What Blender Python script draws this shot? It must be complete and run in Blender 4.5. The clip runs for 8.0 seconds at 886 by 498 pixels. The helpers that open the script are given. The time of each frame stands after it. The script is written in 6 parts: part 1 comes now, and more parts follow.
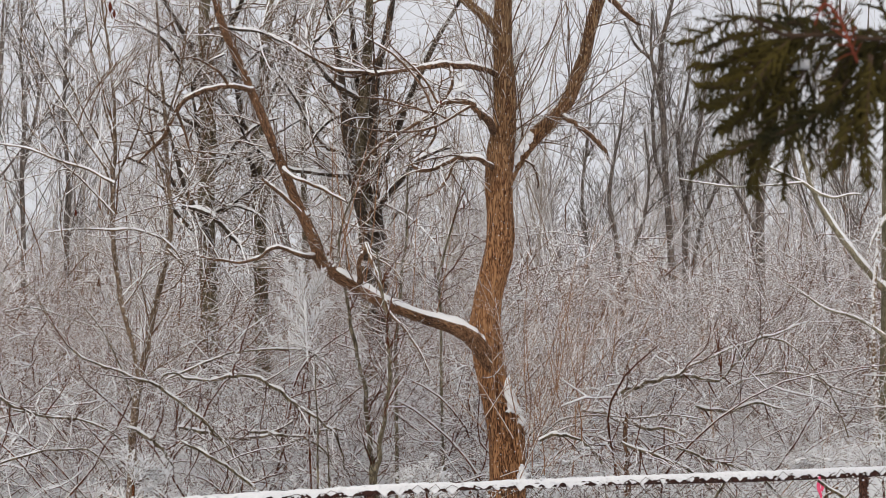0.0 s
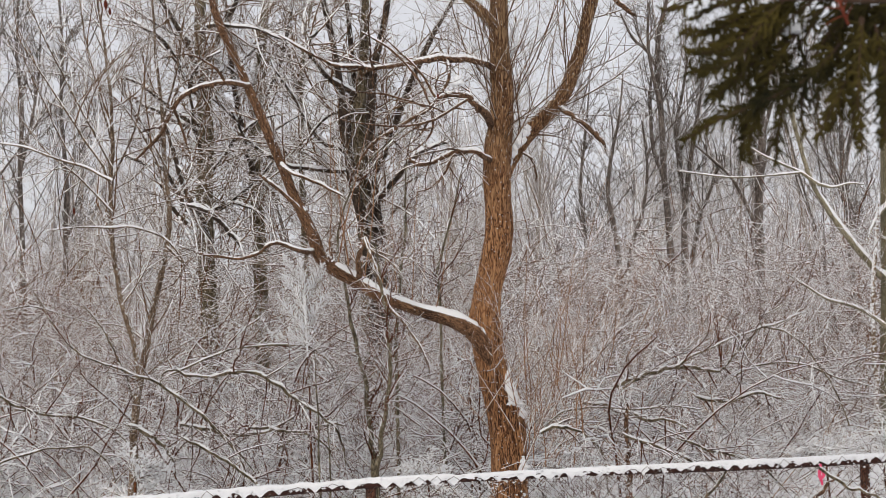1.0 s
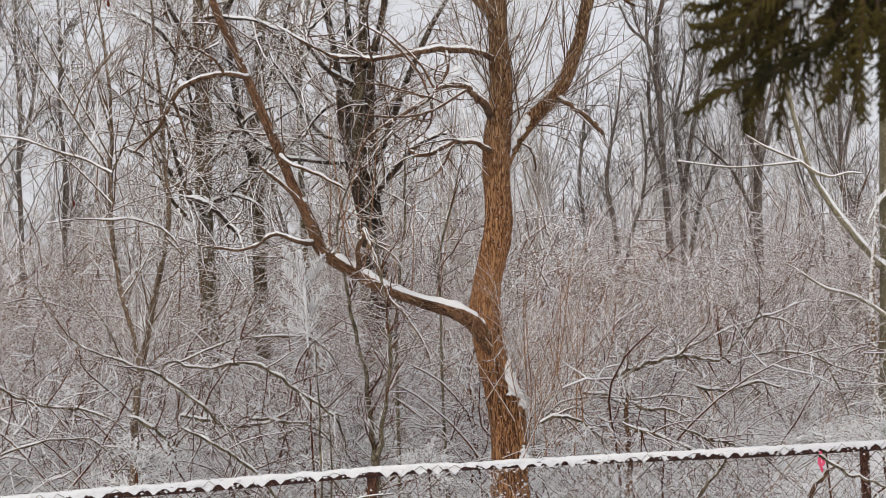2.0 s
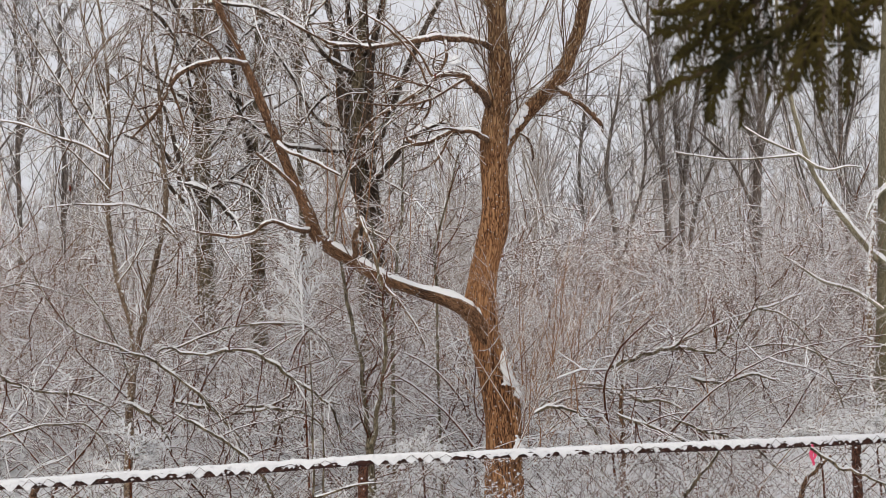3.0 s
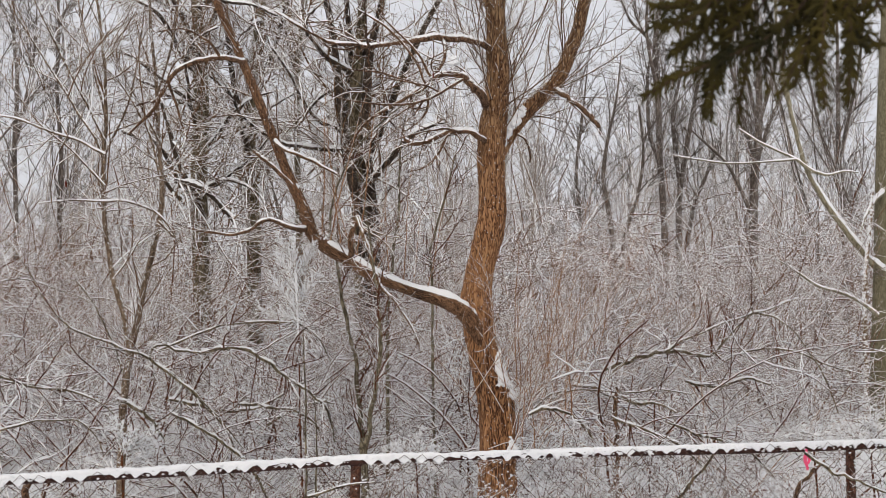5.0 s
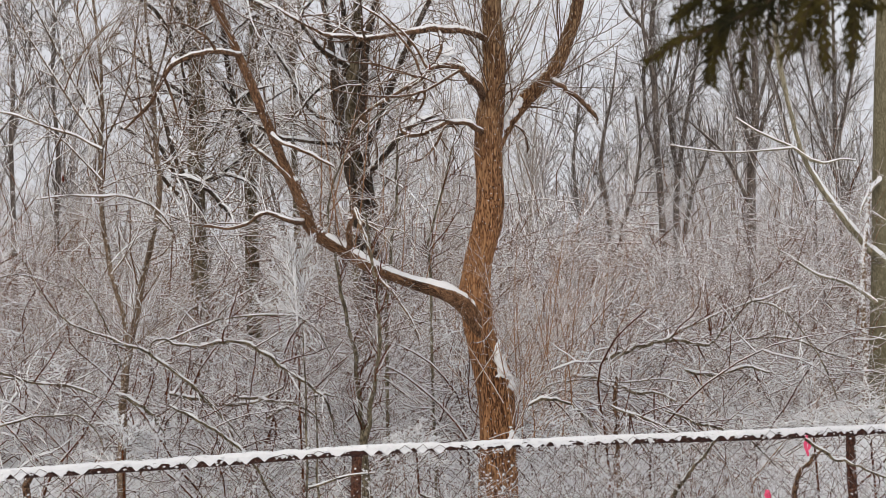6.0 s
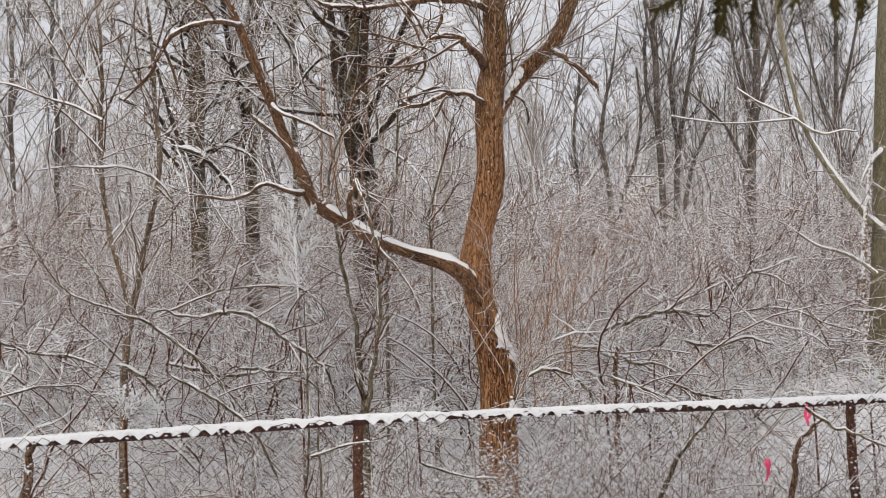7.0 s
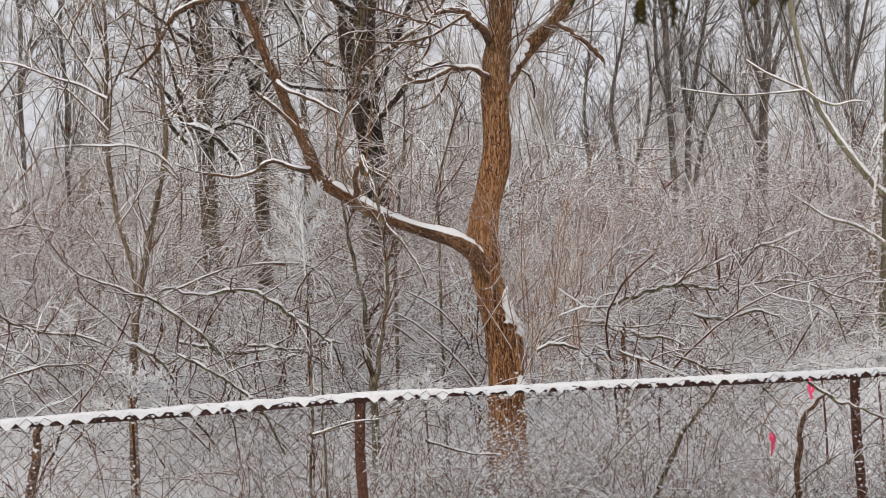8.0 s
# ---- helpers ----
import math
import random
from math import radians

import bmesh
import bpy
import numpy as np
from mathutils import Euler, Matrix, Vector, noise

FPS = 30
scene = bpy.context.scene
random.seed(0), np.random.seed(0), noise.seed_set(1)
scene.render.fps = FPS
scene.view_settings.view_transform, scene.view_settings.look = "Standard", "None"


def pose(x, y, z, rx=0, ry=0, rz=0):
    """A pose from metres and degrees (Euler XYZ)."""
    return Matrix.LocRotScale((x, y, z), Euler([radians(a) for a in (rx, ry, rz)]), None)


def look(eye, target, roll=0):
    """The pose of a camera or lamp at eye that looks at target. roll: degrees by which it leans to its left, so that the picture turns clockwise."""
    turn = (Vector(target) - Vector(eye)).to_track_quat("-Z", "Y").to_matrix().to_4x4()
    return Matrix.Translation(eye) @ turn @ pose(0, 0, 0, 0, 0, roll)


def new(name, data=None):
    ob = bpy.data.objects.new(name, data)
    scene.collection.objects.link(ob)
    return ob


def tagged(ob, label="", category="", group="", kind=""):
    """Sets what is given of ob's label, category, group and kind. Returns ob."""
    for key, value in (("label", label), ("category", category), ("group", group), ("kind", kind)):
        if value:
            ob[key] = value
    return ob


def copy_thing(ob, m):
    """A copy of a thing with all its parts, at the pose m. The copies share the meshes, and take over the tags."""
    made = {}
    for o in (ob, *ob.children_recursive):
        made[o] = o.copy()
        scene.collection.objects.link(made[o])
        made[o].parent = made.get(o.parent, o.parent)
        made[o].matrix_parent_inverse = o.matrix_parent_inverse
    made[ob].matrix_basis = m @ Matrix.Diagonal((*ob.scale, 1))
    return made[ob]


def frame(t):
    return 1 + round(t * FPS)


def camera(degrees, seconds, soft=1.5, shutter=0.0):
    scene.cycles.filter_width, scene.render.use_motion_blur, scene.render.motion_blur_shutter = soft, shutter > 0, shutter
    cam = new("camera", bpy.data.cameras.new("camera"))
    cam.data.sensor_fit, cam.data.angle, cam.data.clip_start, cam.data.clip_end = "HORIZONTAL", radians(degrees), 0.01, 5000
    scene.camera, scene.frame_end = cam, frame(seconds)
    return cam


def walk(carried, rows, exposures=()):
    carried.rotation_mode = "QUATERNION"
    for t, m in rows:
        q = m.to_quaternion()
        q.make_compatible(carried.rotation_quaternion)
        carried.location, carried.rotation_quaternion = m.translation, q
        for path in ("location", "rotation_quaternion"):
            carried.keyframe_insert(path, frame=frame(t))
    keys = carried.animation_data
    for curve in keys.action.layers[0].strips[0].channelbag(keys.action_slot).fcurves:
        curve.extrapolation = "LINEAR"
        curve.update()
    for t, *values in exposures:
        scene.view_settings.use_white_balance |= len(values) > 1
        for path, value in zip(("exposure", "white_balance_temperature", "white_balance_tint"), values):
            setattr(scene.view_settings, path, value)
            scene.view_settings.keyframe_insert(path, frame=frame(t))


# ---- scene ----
# ---- camera ----
cam = camera(38.0, 8.0, soft=0.9)
cam.data.dof.use_dof, cam.data.dof.focus_distance, cam.data.dof.aperture_fstop = True, 12.6, 26.0
walk(cam, [
    (0.0, look((-0.0062, 0.0349, 1.7920), (-0.0012, 9.9560, 3.0453), -1.35)),
    (0.5, look((-0.0016, 0.0337, 1.7795), (0.0039, 9.9571, 3.0155), -1.45)),
    (1.0, look((-0.0027, 0.0388, 1.7772), (0.0069, 9.9645, 2.9941), -2.06)),
    (1.5, look((-0.0147, 0.0270, 1.7677), (0.0003, 9.9548, 2.9667), -2.33)),
    (3.0, look((0.0171, 0.0403, 1.7642), (0.0346, 9.9828, 2.8345), -1.69)),
    (3.5, look((0.0214, 0.0439, 1.7737), (0.0406, 9.9864, 2.8437), 0.89)),
    (4.0, look((0.0145, 0.0219, 1.7597), (0.0654, 9.9638, 2.8351), -0.30)),
    (4.5, look((0.0213, 0.0487, 1.7666), (0.0667, 9.9906, 2.8420), -0.74)),
    (6.0, look((0.0177, 0.0622, 1.7502), (0.0778, 10.0100, 2.7690), -1.63)),
    (6.5, look((0.0115, 0.0509, 1.7441), (0.0702, 10.0076, 2.6720), -1.66)),
    (7.0, look((0.0126, 0.0641, 1.7383), (0.0656, 10.0316, 2.5423), -1.65)),
    (7.5, look((0.0324, 0.0829, 1.7432), (0.0703, 10.0555, 2.4814), -2.52)),
    (8.0, look((0.0673, 0.0806, 1.7492), (0.0169, 10.0618, 2.3591), -2.12)),
])

# ---- sky and light: an overcast winter day ----
world = bpy.data.worlds.new("overcast_sky")
scene.world = world
world.use_nodes = True
wn, wl = world.node_tree.nodes, world.node_tree.links
sky = wn.new("ShaderNodeTexSky")
sky.sky_type, sky.sun_disc = "NISHITA", False
sky.sun_elevation, sky.sun_rotation = radians(32), radians(200)
sky.air_density, sky.dust_density, sky.ozone_density = 1.0, 4.0, 1.0
dim = wn.new("ShaderNodeVectorMath")
dim.operation = "SCALE"
dim.inputs["Scale"].default_value = 0.10
wl.new(sky.outputs[0], dim.inputs[0])
cloud = wn.new("ShaderNodeMix")
cloud.data_type = "RGBA"
cloud.inputs["Factor"].default_value = 0.85
cloud.inputs["B"].default_value = (0.842, 0.836, 0.872, 1)
wl.new(dim.outputs[0], cloud.inputs["A"])
wl.new(cloud.outputs["Result"], wn["Background"].inputs["Color"])
wn["Background"].inputs["Strength"].default_value = 0.965
sun = new("sun", bpy.data.lights.new("sun", "SUN"))
sun.data.energy, sun.data.angle, sun.data.color = 1.15, radians(30), (1.0, 0.915, 0.775)
sun.matrix_world = look((-8, -14, 14), (0, 6, 0))

# ---- materials ----


def material(name, roughness=0.85):
    m = bpy.data.materials.new(name)
    m.use_nodes = True
    b = m.node_tree.nodes["Principled BSDF"]
    b.inputs["Roughness"].default_value = roughness
    b.inputs["Specular IOR Level"].default_value = 0.25
    return m, m.node_tree.nodes, m.node_tree.links, b


def coords(n, l, stretch, along=False):
    """Where the grain lies: in the thing's own space, or, along a bent limb, as if it were straight."""
    tc, mp = n.new("ShaderNodeAttribute" if along else "ShaderNodeTexCoord"), n.new("ShaderNodeMapping")
    mp.inputs["Scale"].default_value = stretch
    if along:
        tc.attribute_name = "grain_at"
    l.new(tc.outputs["Vector" if along else "Object"], mp.inputs["Vector"])
    return mp.outputs["Vector"]


def grain(n, l, vec, scale, detail=4.0, rough=0.6, wavy=0.0):
    t = n.new("ShaderNodeTexNoise")
    t.inputs["Scale"].default_value, t.inputs["Detail"].default_value = scale, detail
    t.inputs["Roughness"].default_value, t.inputs["Distortion"].default_value = rough, wavy
    l.new(vec, t.inputs["Vector"])
    return t.outputs["Fac"]


def ramp(n, l, fac, stops):
    r = n.new("ShaderNodeValToRGB")
    e = r.color_ramp.elements
    e[0].position, e[0].color = stops[0][0], (*stops[0][1], 1)
    e[1].position, e[1].color = stops[-1][0], (*stops[-1][1], 1)
    for at, c in stops[1:-1]:
        e.new(at).color = (*c, 1)
    l.new(fac, r.inputs["Fac"])
    return r.outputs["Color"]


def math_node(n, l, op, a, b):
    m = n.new("ShaderNodeMath")
    m.operation = op
    for i, v in enumerate((a, b)):
        if isinstance(v, (int, float)):
            m.inputs[i].default_value = v
        else:
            l.new(v, m.inputs[i])
    return m.outputs[0]


def mix_colour(n, l, fac, a, b):
    m = n.new("ShaderNodeMix")
    m.data_type = "RGBA"
    l.new(fac, m.inputs["Factor"])
    for key, v in (("A", a), ("B", b)):
        if isinstance(v, tuple):
            m.inputs[key].default_value = (*v, 1)
        else:
            l.new(v, m.inputs[key])
    return m.outputs["Result"]


SNOW = (0.92, 0.92, 0.93)


def bark(name, dark, mid, light, furrow=9.0, stretch=0.16, snow=None, depth=0.01, patch=6.0, ragged=0.7, along=False, upper=None):
    """Furrowed bark, with snow lying where it faces up. snow: how steep a face still holds it, from 1 (flat only) to 0 (all round)."""
    m, n, l, b = material(name, 0.9)
    v = coords(n, l, (1, 1, stretch), along)
    crack = math_node(n, l, "ABSOLUTE", math_node(n, l, "SUBTRACT", grain(n, l, v, furrow * 2.2, 2, 0.55, 1.1), 0.5), 0)
    fine = grain(n, l, v, furrow * 7, 5, 0.7)
    big = grain(n, l, coords(n, l, (1, 1, 0.5)), 1.7, 3)
    g = math_node(n, l, "ADD", math_node(n, l, "MULTIPLY", crack, 3.8), math_node(n, l, "MULTIPLY", math_node(n, l, "SUBTRACT", fine, 0.5), 0.4))
    both = math_node(n, l, "ADD", g, math_node(n, l, "MULTIPLY", math_node(n, l, "SUBTRACT", big, 0.5), 0.6))
    col = ramp(n, l, both, ((0.05, dark), (0.22, mid), (0.50, light)))
    if upper:  # the bark turns another colour towards the crown: (height from, height to, colour)
        tc, sep = n.new("ShaderNodeTexCoord"), n.new("ShaderNodeSeparateXYZ")
        l.new(tc.outputs["Object"], sep.inputs[0])
        high = math_node(n, l, "DIVIDE", math_node(n, l, "SUBTRACT", sep.outputs["Z"], upper[0]), upper[1] - upper[0])
        share = ramp(n, l, math_node(n, l, "ADD", high, math_node(n, l, "SUBTRACT", big, 0.5)), ((0.0, (0, 0, 0)), (1.0, (0.75, 0.75, 0.75))))
        col = mix_colour(n, l, share, col, ramp(n, l, both, ((0.05, dark), (0.25, upper[2]), (0.55, upper[3]))))
    bump = n.new("ShaderNodeBump")
    bump.inputs["Strength"].default_value, bump.inputs["Distance"].default_value = 0.9, depth
    l.new(g, bump.inputs["Height"])
    l.new(bump.outputs[0], b.inputs["Normal"])
    if snow is not None:
        geo, sep = n.new("ShaderNodeNewGeometry"), n.new("ShaderNodeSeparateXYZ")
        l.new(geo.outputs["Normal"], sep.inputs[0])
        speck = grain(n, l, coords(n, l, (1, 1, 1)), patch * 4, 5, 0.7)
        up = math_node(n, l, "MULTIPLY_ADD", sep.outputs["Z"], 0.5)
        up.node.inputs[2].default_value = 0.5
        lift = math_node(n, l, "ADD", up, math_node(n, l, "MULTIPLY", math_node(n, l, "SUBTRACT", speck, 0.5), ragged))
        mask = ramp(n, l, lift, ((snow - 0.03, (0, 0, 0)), (snow + 0.03, (1, 1, 1))))
        col = mix_colour(n, l, mask, col, SNOW)
    l.new(col, b.inputs["Base Color"])
    return m


def snow_material(name, grainy=60.0, relief=0.02):
    m, n, l, b = material(name, 0.7)
    v = coords(n, l, (1, 1, 1))
    fine, broad = grain(n, l, v, grainy, 5), grain(n, l, v, 2.5, 3)
    l.new(ramp(n, l, broad, ((0.3, (0.80, 0.81, 0.84)), (0.7, (0.88, 0.885, 0.90)))), b.inputs["Base Color"])
    bump = n.new("ShaderNodeBump")
    bump.inputs["Strength"].default_value, bump.inputs["Distance"].default_value = 0.6, relief
    l.new(fine, bump.inputs["Height"])
    l.new(bump.outputs[0], b.inputs["Normal"])
    return m


def plain(name, low, high, scale=30.0, roughness=0.7):
    m, n, l, b = material(name, roughness)
    l.new(ramp(n, l, grain(n, l, coords(n, l, (1, 1, 1)), scale, 5), ((0.35, low), (0.65, high))), b.inputs["Base Color"])
    return m


M_TRUNK = bark("furrowed_orange_brown_bark", (0.04925, 0.01895, 0.00924), (0.311, 0.1416, 0.06006), (0.47, 0.25, 0.12), 20, 0.14, 0.82, 0.02, 13, 1.5, False, (3.1, 5.2, (0.135, 0.088, 0.047), (0.30, 0.21, 0.12)))
M_LIMB = bark("limb_bark", (0.022, 0.012, 0.008), (0.11, 0.058, 0.032), (0.25, 0.145, 0.085), 20, 0.5, 0.76, 0.008, 12, 1.3)
M_OLDLIMB = bark("old_limb_bark", (0.026, 0.012, 0.007), (0.135, 0.067, 0.034), (0.27, 0.15, 0.082), 26, 0.28, 0.80, 0.012, 10, 1.2, True)
M_RIME = bark("rimed_twig", (0.10, 0.07, 0.05), (0.20, 0.14, 0.10), (0.31, 0.23, 0.17), 12, 0.5, 0.30, 0.003, 7)
M_MOSS = bark("mossy_sapling_bark", (0.045, 0.036, 0.023), (0.125, 0.102, 0.066), (0.25, 0.212, 0.145), 14, 0.4, 0.74, 0.004, 9, 1.3)
M_TWIG = bark("shoot_bark", (0.052, 0.0291, 0.0164), (0.125, 0.0679, 0.0369), (0.229, 0.136, 0.0738), 20, 0.5, 0.60, 0.003, 9)
M_DARK = bark("dark_wet_bark", (0.036, 0.027, 0.016), (0.130, 0.101, 0.061), (0.26, 0.207, 0.134), 12, 0.25, 0.76, 0.03, 6, 1.2)
M_WET = bark("black_wet_bough_bark", (0.012, 0.008, 0.006), (0.045, 0.031, 0.022), (0.10, 0.071, 0.05), 12, 0.3, 0.72, 0.02, 5, 1.0)
M_DARKTWIG = bark("dark_twig_bark", (0.05897, 0.03052, 0.01475), (0.138, 0.07542, 0.03681), (0.2363, 0.1364, 0.07118), 20, 0.5, 0.51, 0.003, 6)
M_GREY = bark("smooth_grey_green_bark", (0.105, 0.091, 0.055), (0.15, 0.132, 0.084), (0.20, 0.178, 0.118), 14, 0.3, 0.80, 0.002)
M_GREYLIMB = bark("snowy_grey_limb_bark", (0.10, 0.085, 0.055), (0.23, 0.20, 0.14), (0.30, 0.27, 0.19), 8, 0.6, 0.64, 0.003, 6, 0.8)
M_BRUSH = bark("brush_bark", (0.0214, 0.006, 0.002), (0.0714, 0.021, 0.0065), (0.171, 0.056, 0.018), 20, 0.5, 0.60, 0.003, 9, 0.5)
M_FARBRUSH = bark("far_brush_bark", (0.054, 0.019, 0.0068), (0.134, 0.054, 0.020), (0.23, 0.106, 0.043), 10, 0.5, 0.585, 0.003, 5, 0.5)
M_RUSSET = bark("russet_shoot_bark", (0.13, 0.057, 0.027), (0.30, 0.15, 0.074), (0.45, 0.26, 0.145), 20, 0.5, 0.59, 0.003, 7)
M_WEED = bark("dry_weed_stalk", (0.055, 0.024, 0.014), (0.17, 0.080, 0.046), (0.30, 0.165, 0.10), 20, 0.5, 0.72, 0.002, 9, 0.6)
# grey-brown bark, with a little haze mixed into its colour
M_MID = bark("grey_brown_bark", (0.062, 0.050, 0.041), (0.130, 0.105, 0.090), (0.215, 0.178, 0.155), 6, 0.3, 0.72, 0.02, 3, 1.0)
# far bark: base colour paled to paint in the haze, snow on top
M_FAR = bark("hazed_far_bark", (0.25, 0.20, 0.165), (0.33, 0.27, 0.225), (0.42, 0.355, 0.30), 5, 0.3, 0.56, 0.02, 2)
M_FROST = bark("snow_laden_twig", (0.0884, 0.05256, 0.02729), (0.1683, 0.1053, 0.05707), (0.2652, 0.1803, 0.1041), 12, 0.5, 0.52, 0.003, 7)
M_POST = bark("rusted_post_steel", (0.03, 0.014, 0.010), (0.085, 0.034, 0.022), (0.19, 0.085, 0.052), 34, 0.6, 0.68, 0.004, 7, 1.3)
M_SLIM = bark("slender_tree_bark", (0.052, 0.033, 0.0205), (0.156, 0.107, 0.0697), (0.291, 0.213, 0.148), 16, 0.6, 0.66, 0.008, 9, 1.3)
# lilac-grey here is distance haze, put into the bark colour
M_DISTANT = bark("hazed_distant_bark", (0.14, 0.117, 0.113), (0.22, 0.187, 0.182), (0.30, 0.26, 0.25), 5, 0.3, 0.66, 0.02, 1)
M_SNOW = snow_material("fresh_snow")
M_GROUND = snow_material("ground_snow", 9.0, 0.06)
M_RUST = plain("rusted_steel", (0.018, 0.009, 0.008), (0.07, 0.026, 0.018), 45, 0.75)
M_WIRE = plain("weathered_wire", (0.045, 0.028, 0.022), (0.14, 0.09, 0.07), 60, 0.7)
M_TAPE = plain("pink_tape", (0.75, 0.06, 0.16), (0.90, 0.14, 0.26), 30, 0.5)
M_NEEDLE = plain("evergreen_foliage", (0.010, 0.010, 0.002), (0.072, 0.055, 0.010), 25, 0.95)
M_SPRUCE = plain("evergreen_bark", (0.022, 0.013, 0.008), (0.065, 0.038, 0.023), 60, 0.9)
M_LEAF = plain("dead_red_leaf", (0.11, 0.022, 0.012), (0.24, 0.055, 0.026), 40, 0.9)

# ---- mesh helpers ----


def mesh_from(name, verts, quads, mat, smooth=True, grain_at=None):
    me = bpy.data.meshes.new(name)
    me.vertices.add(len(verts))
    me.vertices.foreach_set("co", np.asarray(verts, np.float32).ravel())
    k = quads.shape[1]
    me.loops.add(quads.size)
    me.loops.foreach_set("vertex_index", np.asarray(quads, np.int32).ravel())
    me.polygons.add(len(quads))
    me.polygons.foreach_set("loop_start", np.arange(0, quads.size, k, dtype=np.int32))
    me.polygons.foreach_set("use_smooth", np.full(len(quads), smooth))
    me.update(calc_edges=True)
    me.materials.append(mat)
    if grain_at is not None:
        me.attributes.new("grain_at", "FLOAT_VECTOR", "POINT").data.foreach_set("vector", np.asarray(grain_at, np.float32).ravel())
    return me


def tubes(paths, sides):
    """Tapered tubes along batches of paths: each batch is points (k, n, 3) and radii (k, n)."""
    verts, quads, base = [], [], 0
    turn = 2 * np.pi * np.arange(sides) / sides
    for p, r in paths:
        k, n, _ = p.shape
        t = np.gradient(p, axis=1)
        t /= np.linalg.norm(t, axis=2, keepdims=True) + 1e-9
        ref = np.where(np.abs(t.mean(1)[:, 2:3]) > 0.75, [[1.0, 0.15, 0.0]], [[0.1, 0.05, 1.0]])[:, None, :]
        s = np.cross(t, ref)
        s /= np.linalg.norm(s, axis=2, keepdims=True) + 1e-9
        u = np.cross(s, t)
        ring = p[:, :, None] + r[:, :, None, None] * (np.cos(turn)[:, None] * s[:, :, None] + np.sin(turn)[:, None] * u[:, :, None])
        verts.append(ring.reshape(-1, 3))
        i = np.arange(k * n).reshape(k, n) * sides
        j, j2 = np.arange(sides), (np.arange(sides) + 1) % sides
        a, c = i[:, :-1, None], i[:, 1:, None]
        quads.append(np.stack([a + j, c + j, c + j2, a + j2], -1).reshape(-1, 4) + base)
        base += k * n * sides
    return np.concatenate(verts), np.concatenate(quads)


def part(name, me, parent, label="", kind=""):
    ob = new(name, me)
    ob.parent = parent
    if label or kind:
        tagged(ob, label, kind=kind)
    return ob


def thing(name, place, label, category, group=""):
    ob = new(name)
    ob.location = place
    return tagged(ob, label, category, group)


def unit(v):
    return v / (np.linalg.norm(v, axis=-1, keepdims=True) + 1e-9)


def smooth_path(points, per=6):
    """A smooth curve through (x, y, z, radius) points, as a batch of one path."""
    q = np.array(points, float)
    q = np.vstack([2 * q[0] - q[1], q, 2 * q[-1] - q[-2]])
    out = []
    for i in range(1, len(q) - 2):
        for s in np.arange(per) / per:
            out.append(0.5 * (2 * q[i] + (q[i + 1] - q[i - 1]) * s + (2 * q[i - 1] - 5 * q[i] + 4 * q[i + 1] - q[i + 2]) * s * s
                              + (3 * q[i] - q[i - 1] - 3 * q[i + 1] + q[i + 2]) * s ** 3))
    out.append(q[-2])
    out = np.array(out)
    return out[None, :, :3], np.maximum(out[None, :, 3], 0.0008)


def grow(rng, start, way, length, radius, n, wander, lift, taper=0.25, curl=0.0):
    """Batches of free-growing shoots: lift bends them up (or down, if negative) as they go, curl gives each an even bend of its own."""
    k = len(start)
    p, d = np.empty((k, n, 3)), unit(way)
    bend = rng.normal(0, curl, (k, 3)) if curl else 0.0
    p[:, 0] = start
    step = (length / (n - 1))[:, None]
    for i in range(1, n):
        d = unit(d + bend + rng.normal(0, wander, (k, 3)) + np.array([0, 0, lift]))
        p[:, i] = p[:, i - 1] + d * step
    return p, radius[:, None] * np.linspace(1, taper, n)[None] ** 0.8


def sprout(rng, p, r, per, low, high, angle, length, ratio, thin):
    """Where side shoots leave the paths: their starts, ways, lengths and radii."""
    k, n, _ = p.shape
    at = rng.uniform(low, high, (k, per)) * (n - 1)
    i = np.minimum(at.astype(int), n - 2)
    f = (at - i)[..., None]
    row = np.arange(k)[:, None]
    start = p[row, i] * (1 - f) + p[row, i + 1] * f
    t = unit(p[row, i + 1] - p[row, i])
    side = unit(np.cross(t, rng.normal(0, 1, t.shape)))
    a = np.radians(rng.normal(angle, 12, (k, per)))[..., None]
    way = t * np.cos(a) + side * np.sin(a)
    total = np.linalg.norm(p[:, -1] - p[:, 0], axis=1)[:, None]
    ln = np.minimum(total * ratio, length) * rng.uniform(0.45, 1.2, (k, per)) * (1.15 - 0.6 * (at / (n - 1)))
    rad = np.minimum(r[row, i] * 0.7, thin * rng.uniform(0.7, 1.3, (k, per)))
    return start.reshape(-1, 3), way.reshape(-1, 3), ln.ravel(), rad.ravel()


def rough_limb(p, r, sides, ridge, seed):
    """A tube whose skin is lumpy and furrowed along its length."""
    v, q = tubes([(p, r)], sides)
    n = p.shape[1]
    v = v.reshape(n, sides, 3)
    c = p[0][:, None, :]
    for i in range(n):
        for j in range(sides):
            w = Vector((math.cos(6.283 * j / sides) * 2.2, math.sin(6.283 * j / sides) * 2.2, i * 0.16 + seed))
            b = noise.noise(Vector((w.x, w.y, i * 0.05 + seed))) * 0.10 + (abs(noise.noise(Vector((w.x * 1.9, w.y * 1.9, i * 0.085 + seed)))) - 0.2) * ridge
            v[i, j] = c[i, 0] + (v[i, j] - c[i, 0]) * (1 + b)
    return v.reshape(-1, 3), q


def crooked(p, r, seed, amount=0.5):
    """The path with small kinks and knots, as grown wood has them."""
    for i in range(1, p.shape[1] - 1):
        w = Vector((i * 0.33, seed, 3.3))
        p[0, i] += np.array(noise.noise_vector(w)) * r[0, i] * amount
        r[0, i] *= 1 + 0.15 * noise.noise(Vector((i * 0.8, seed, 9.1)))
    return p, r


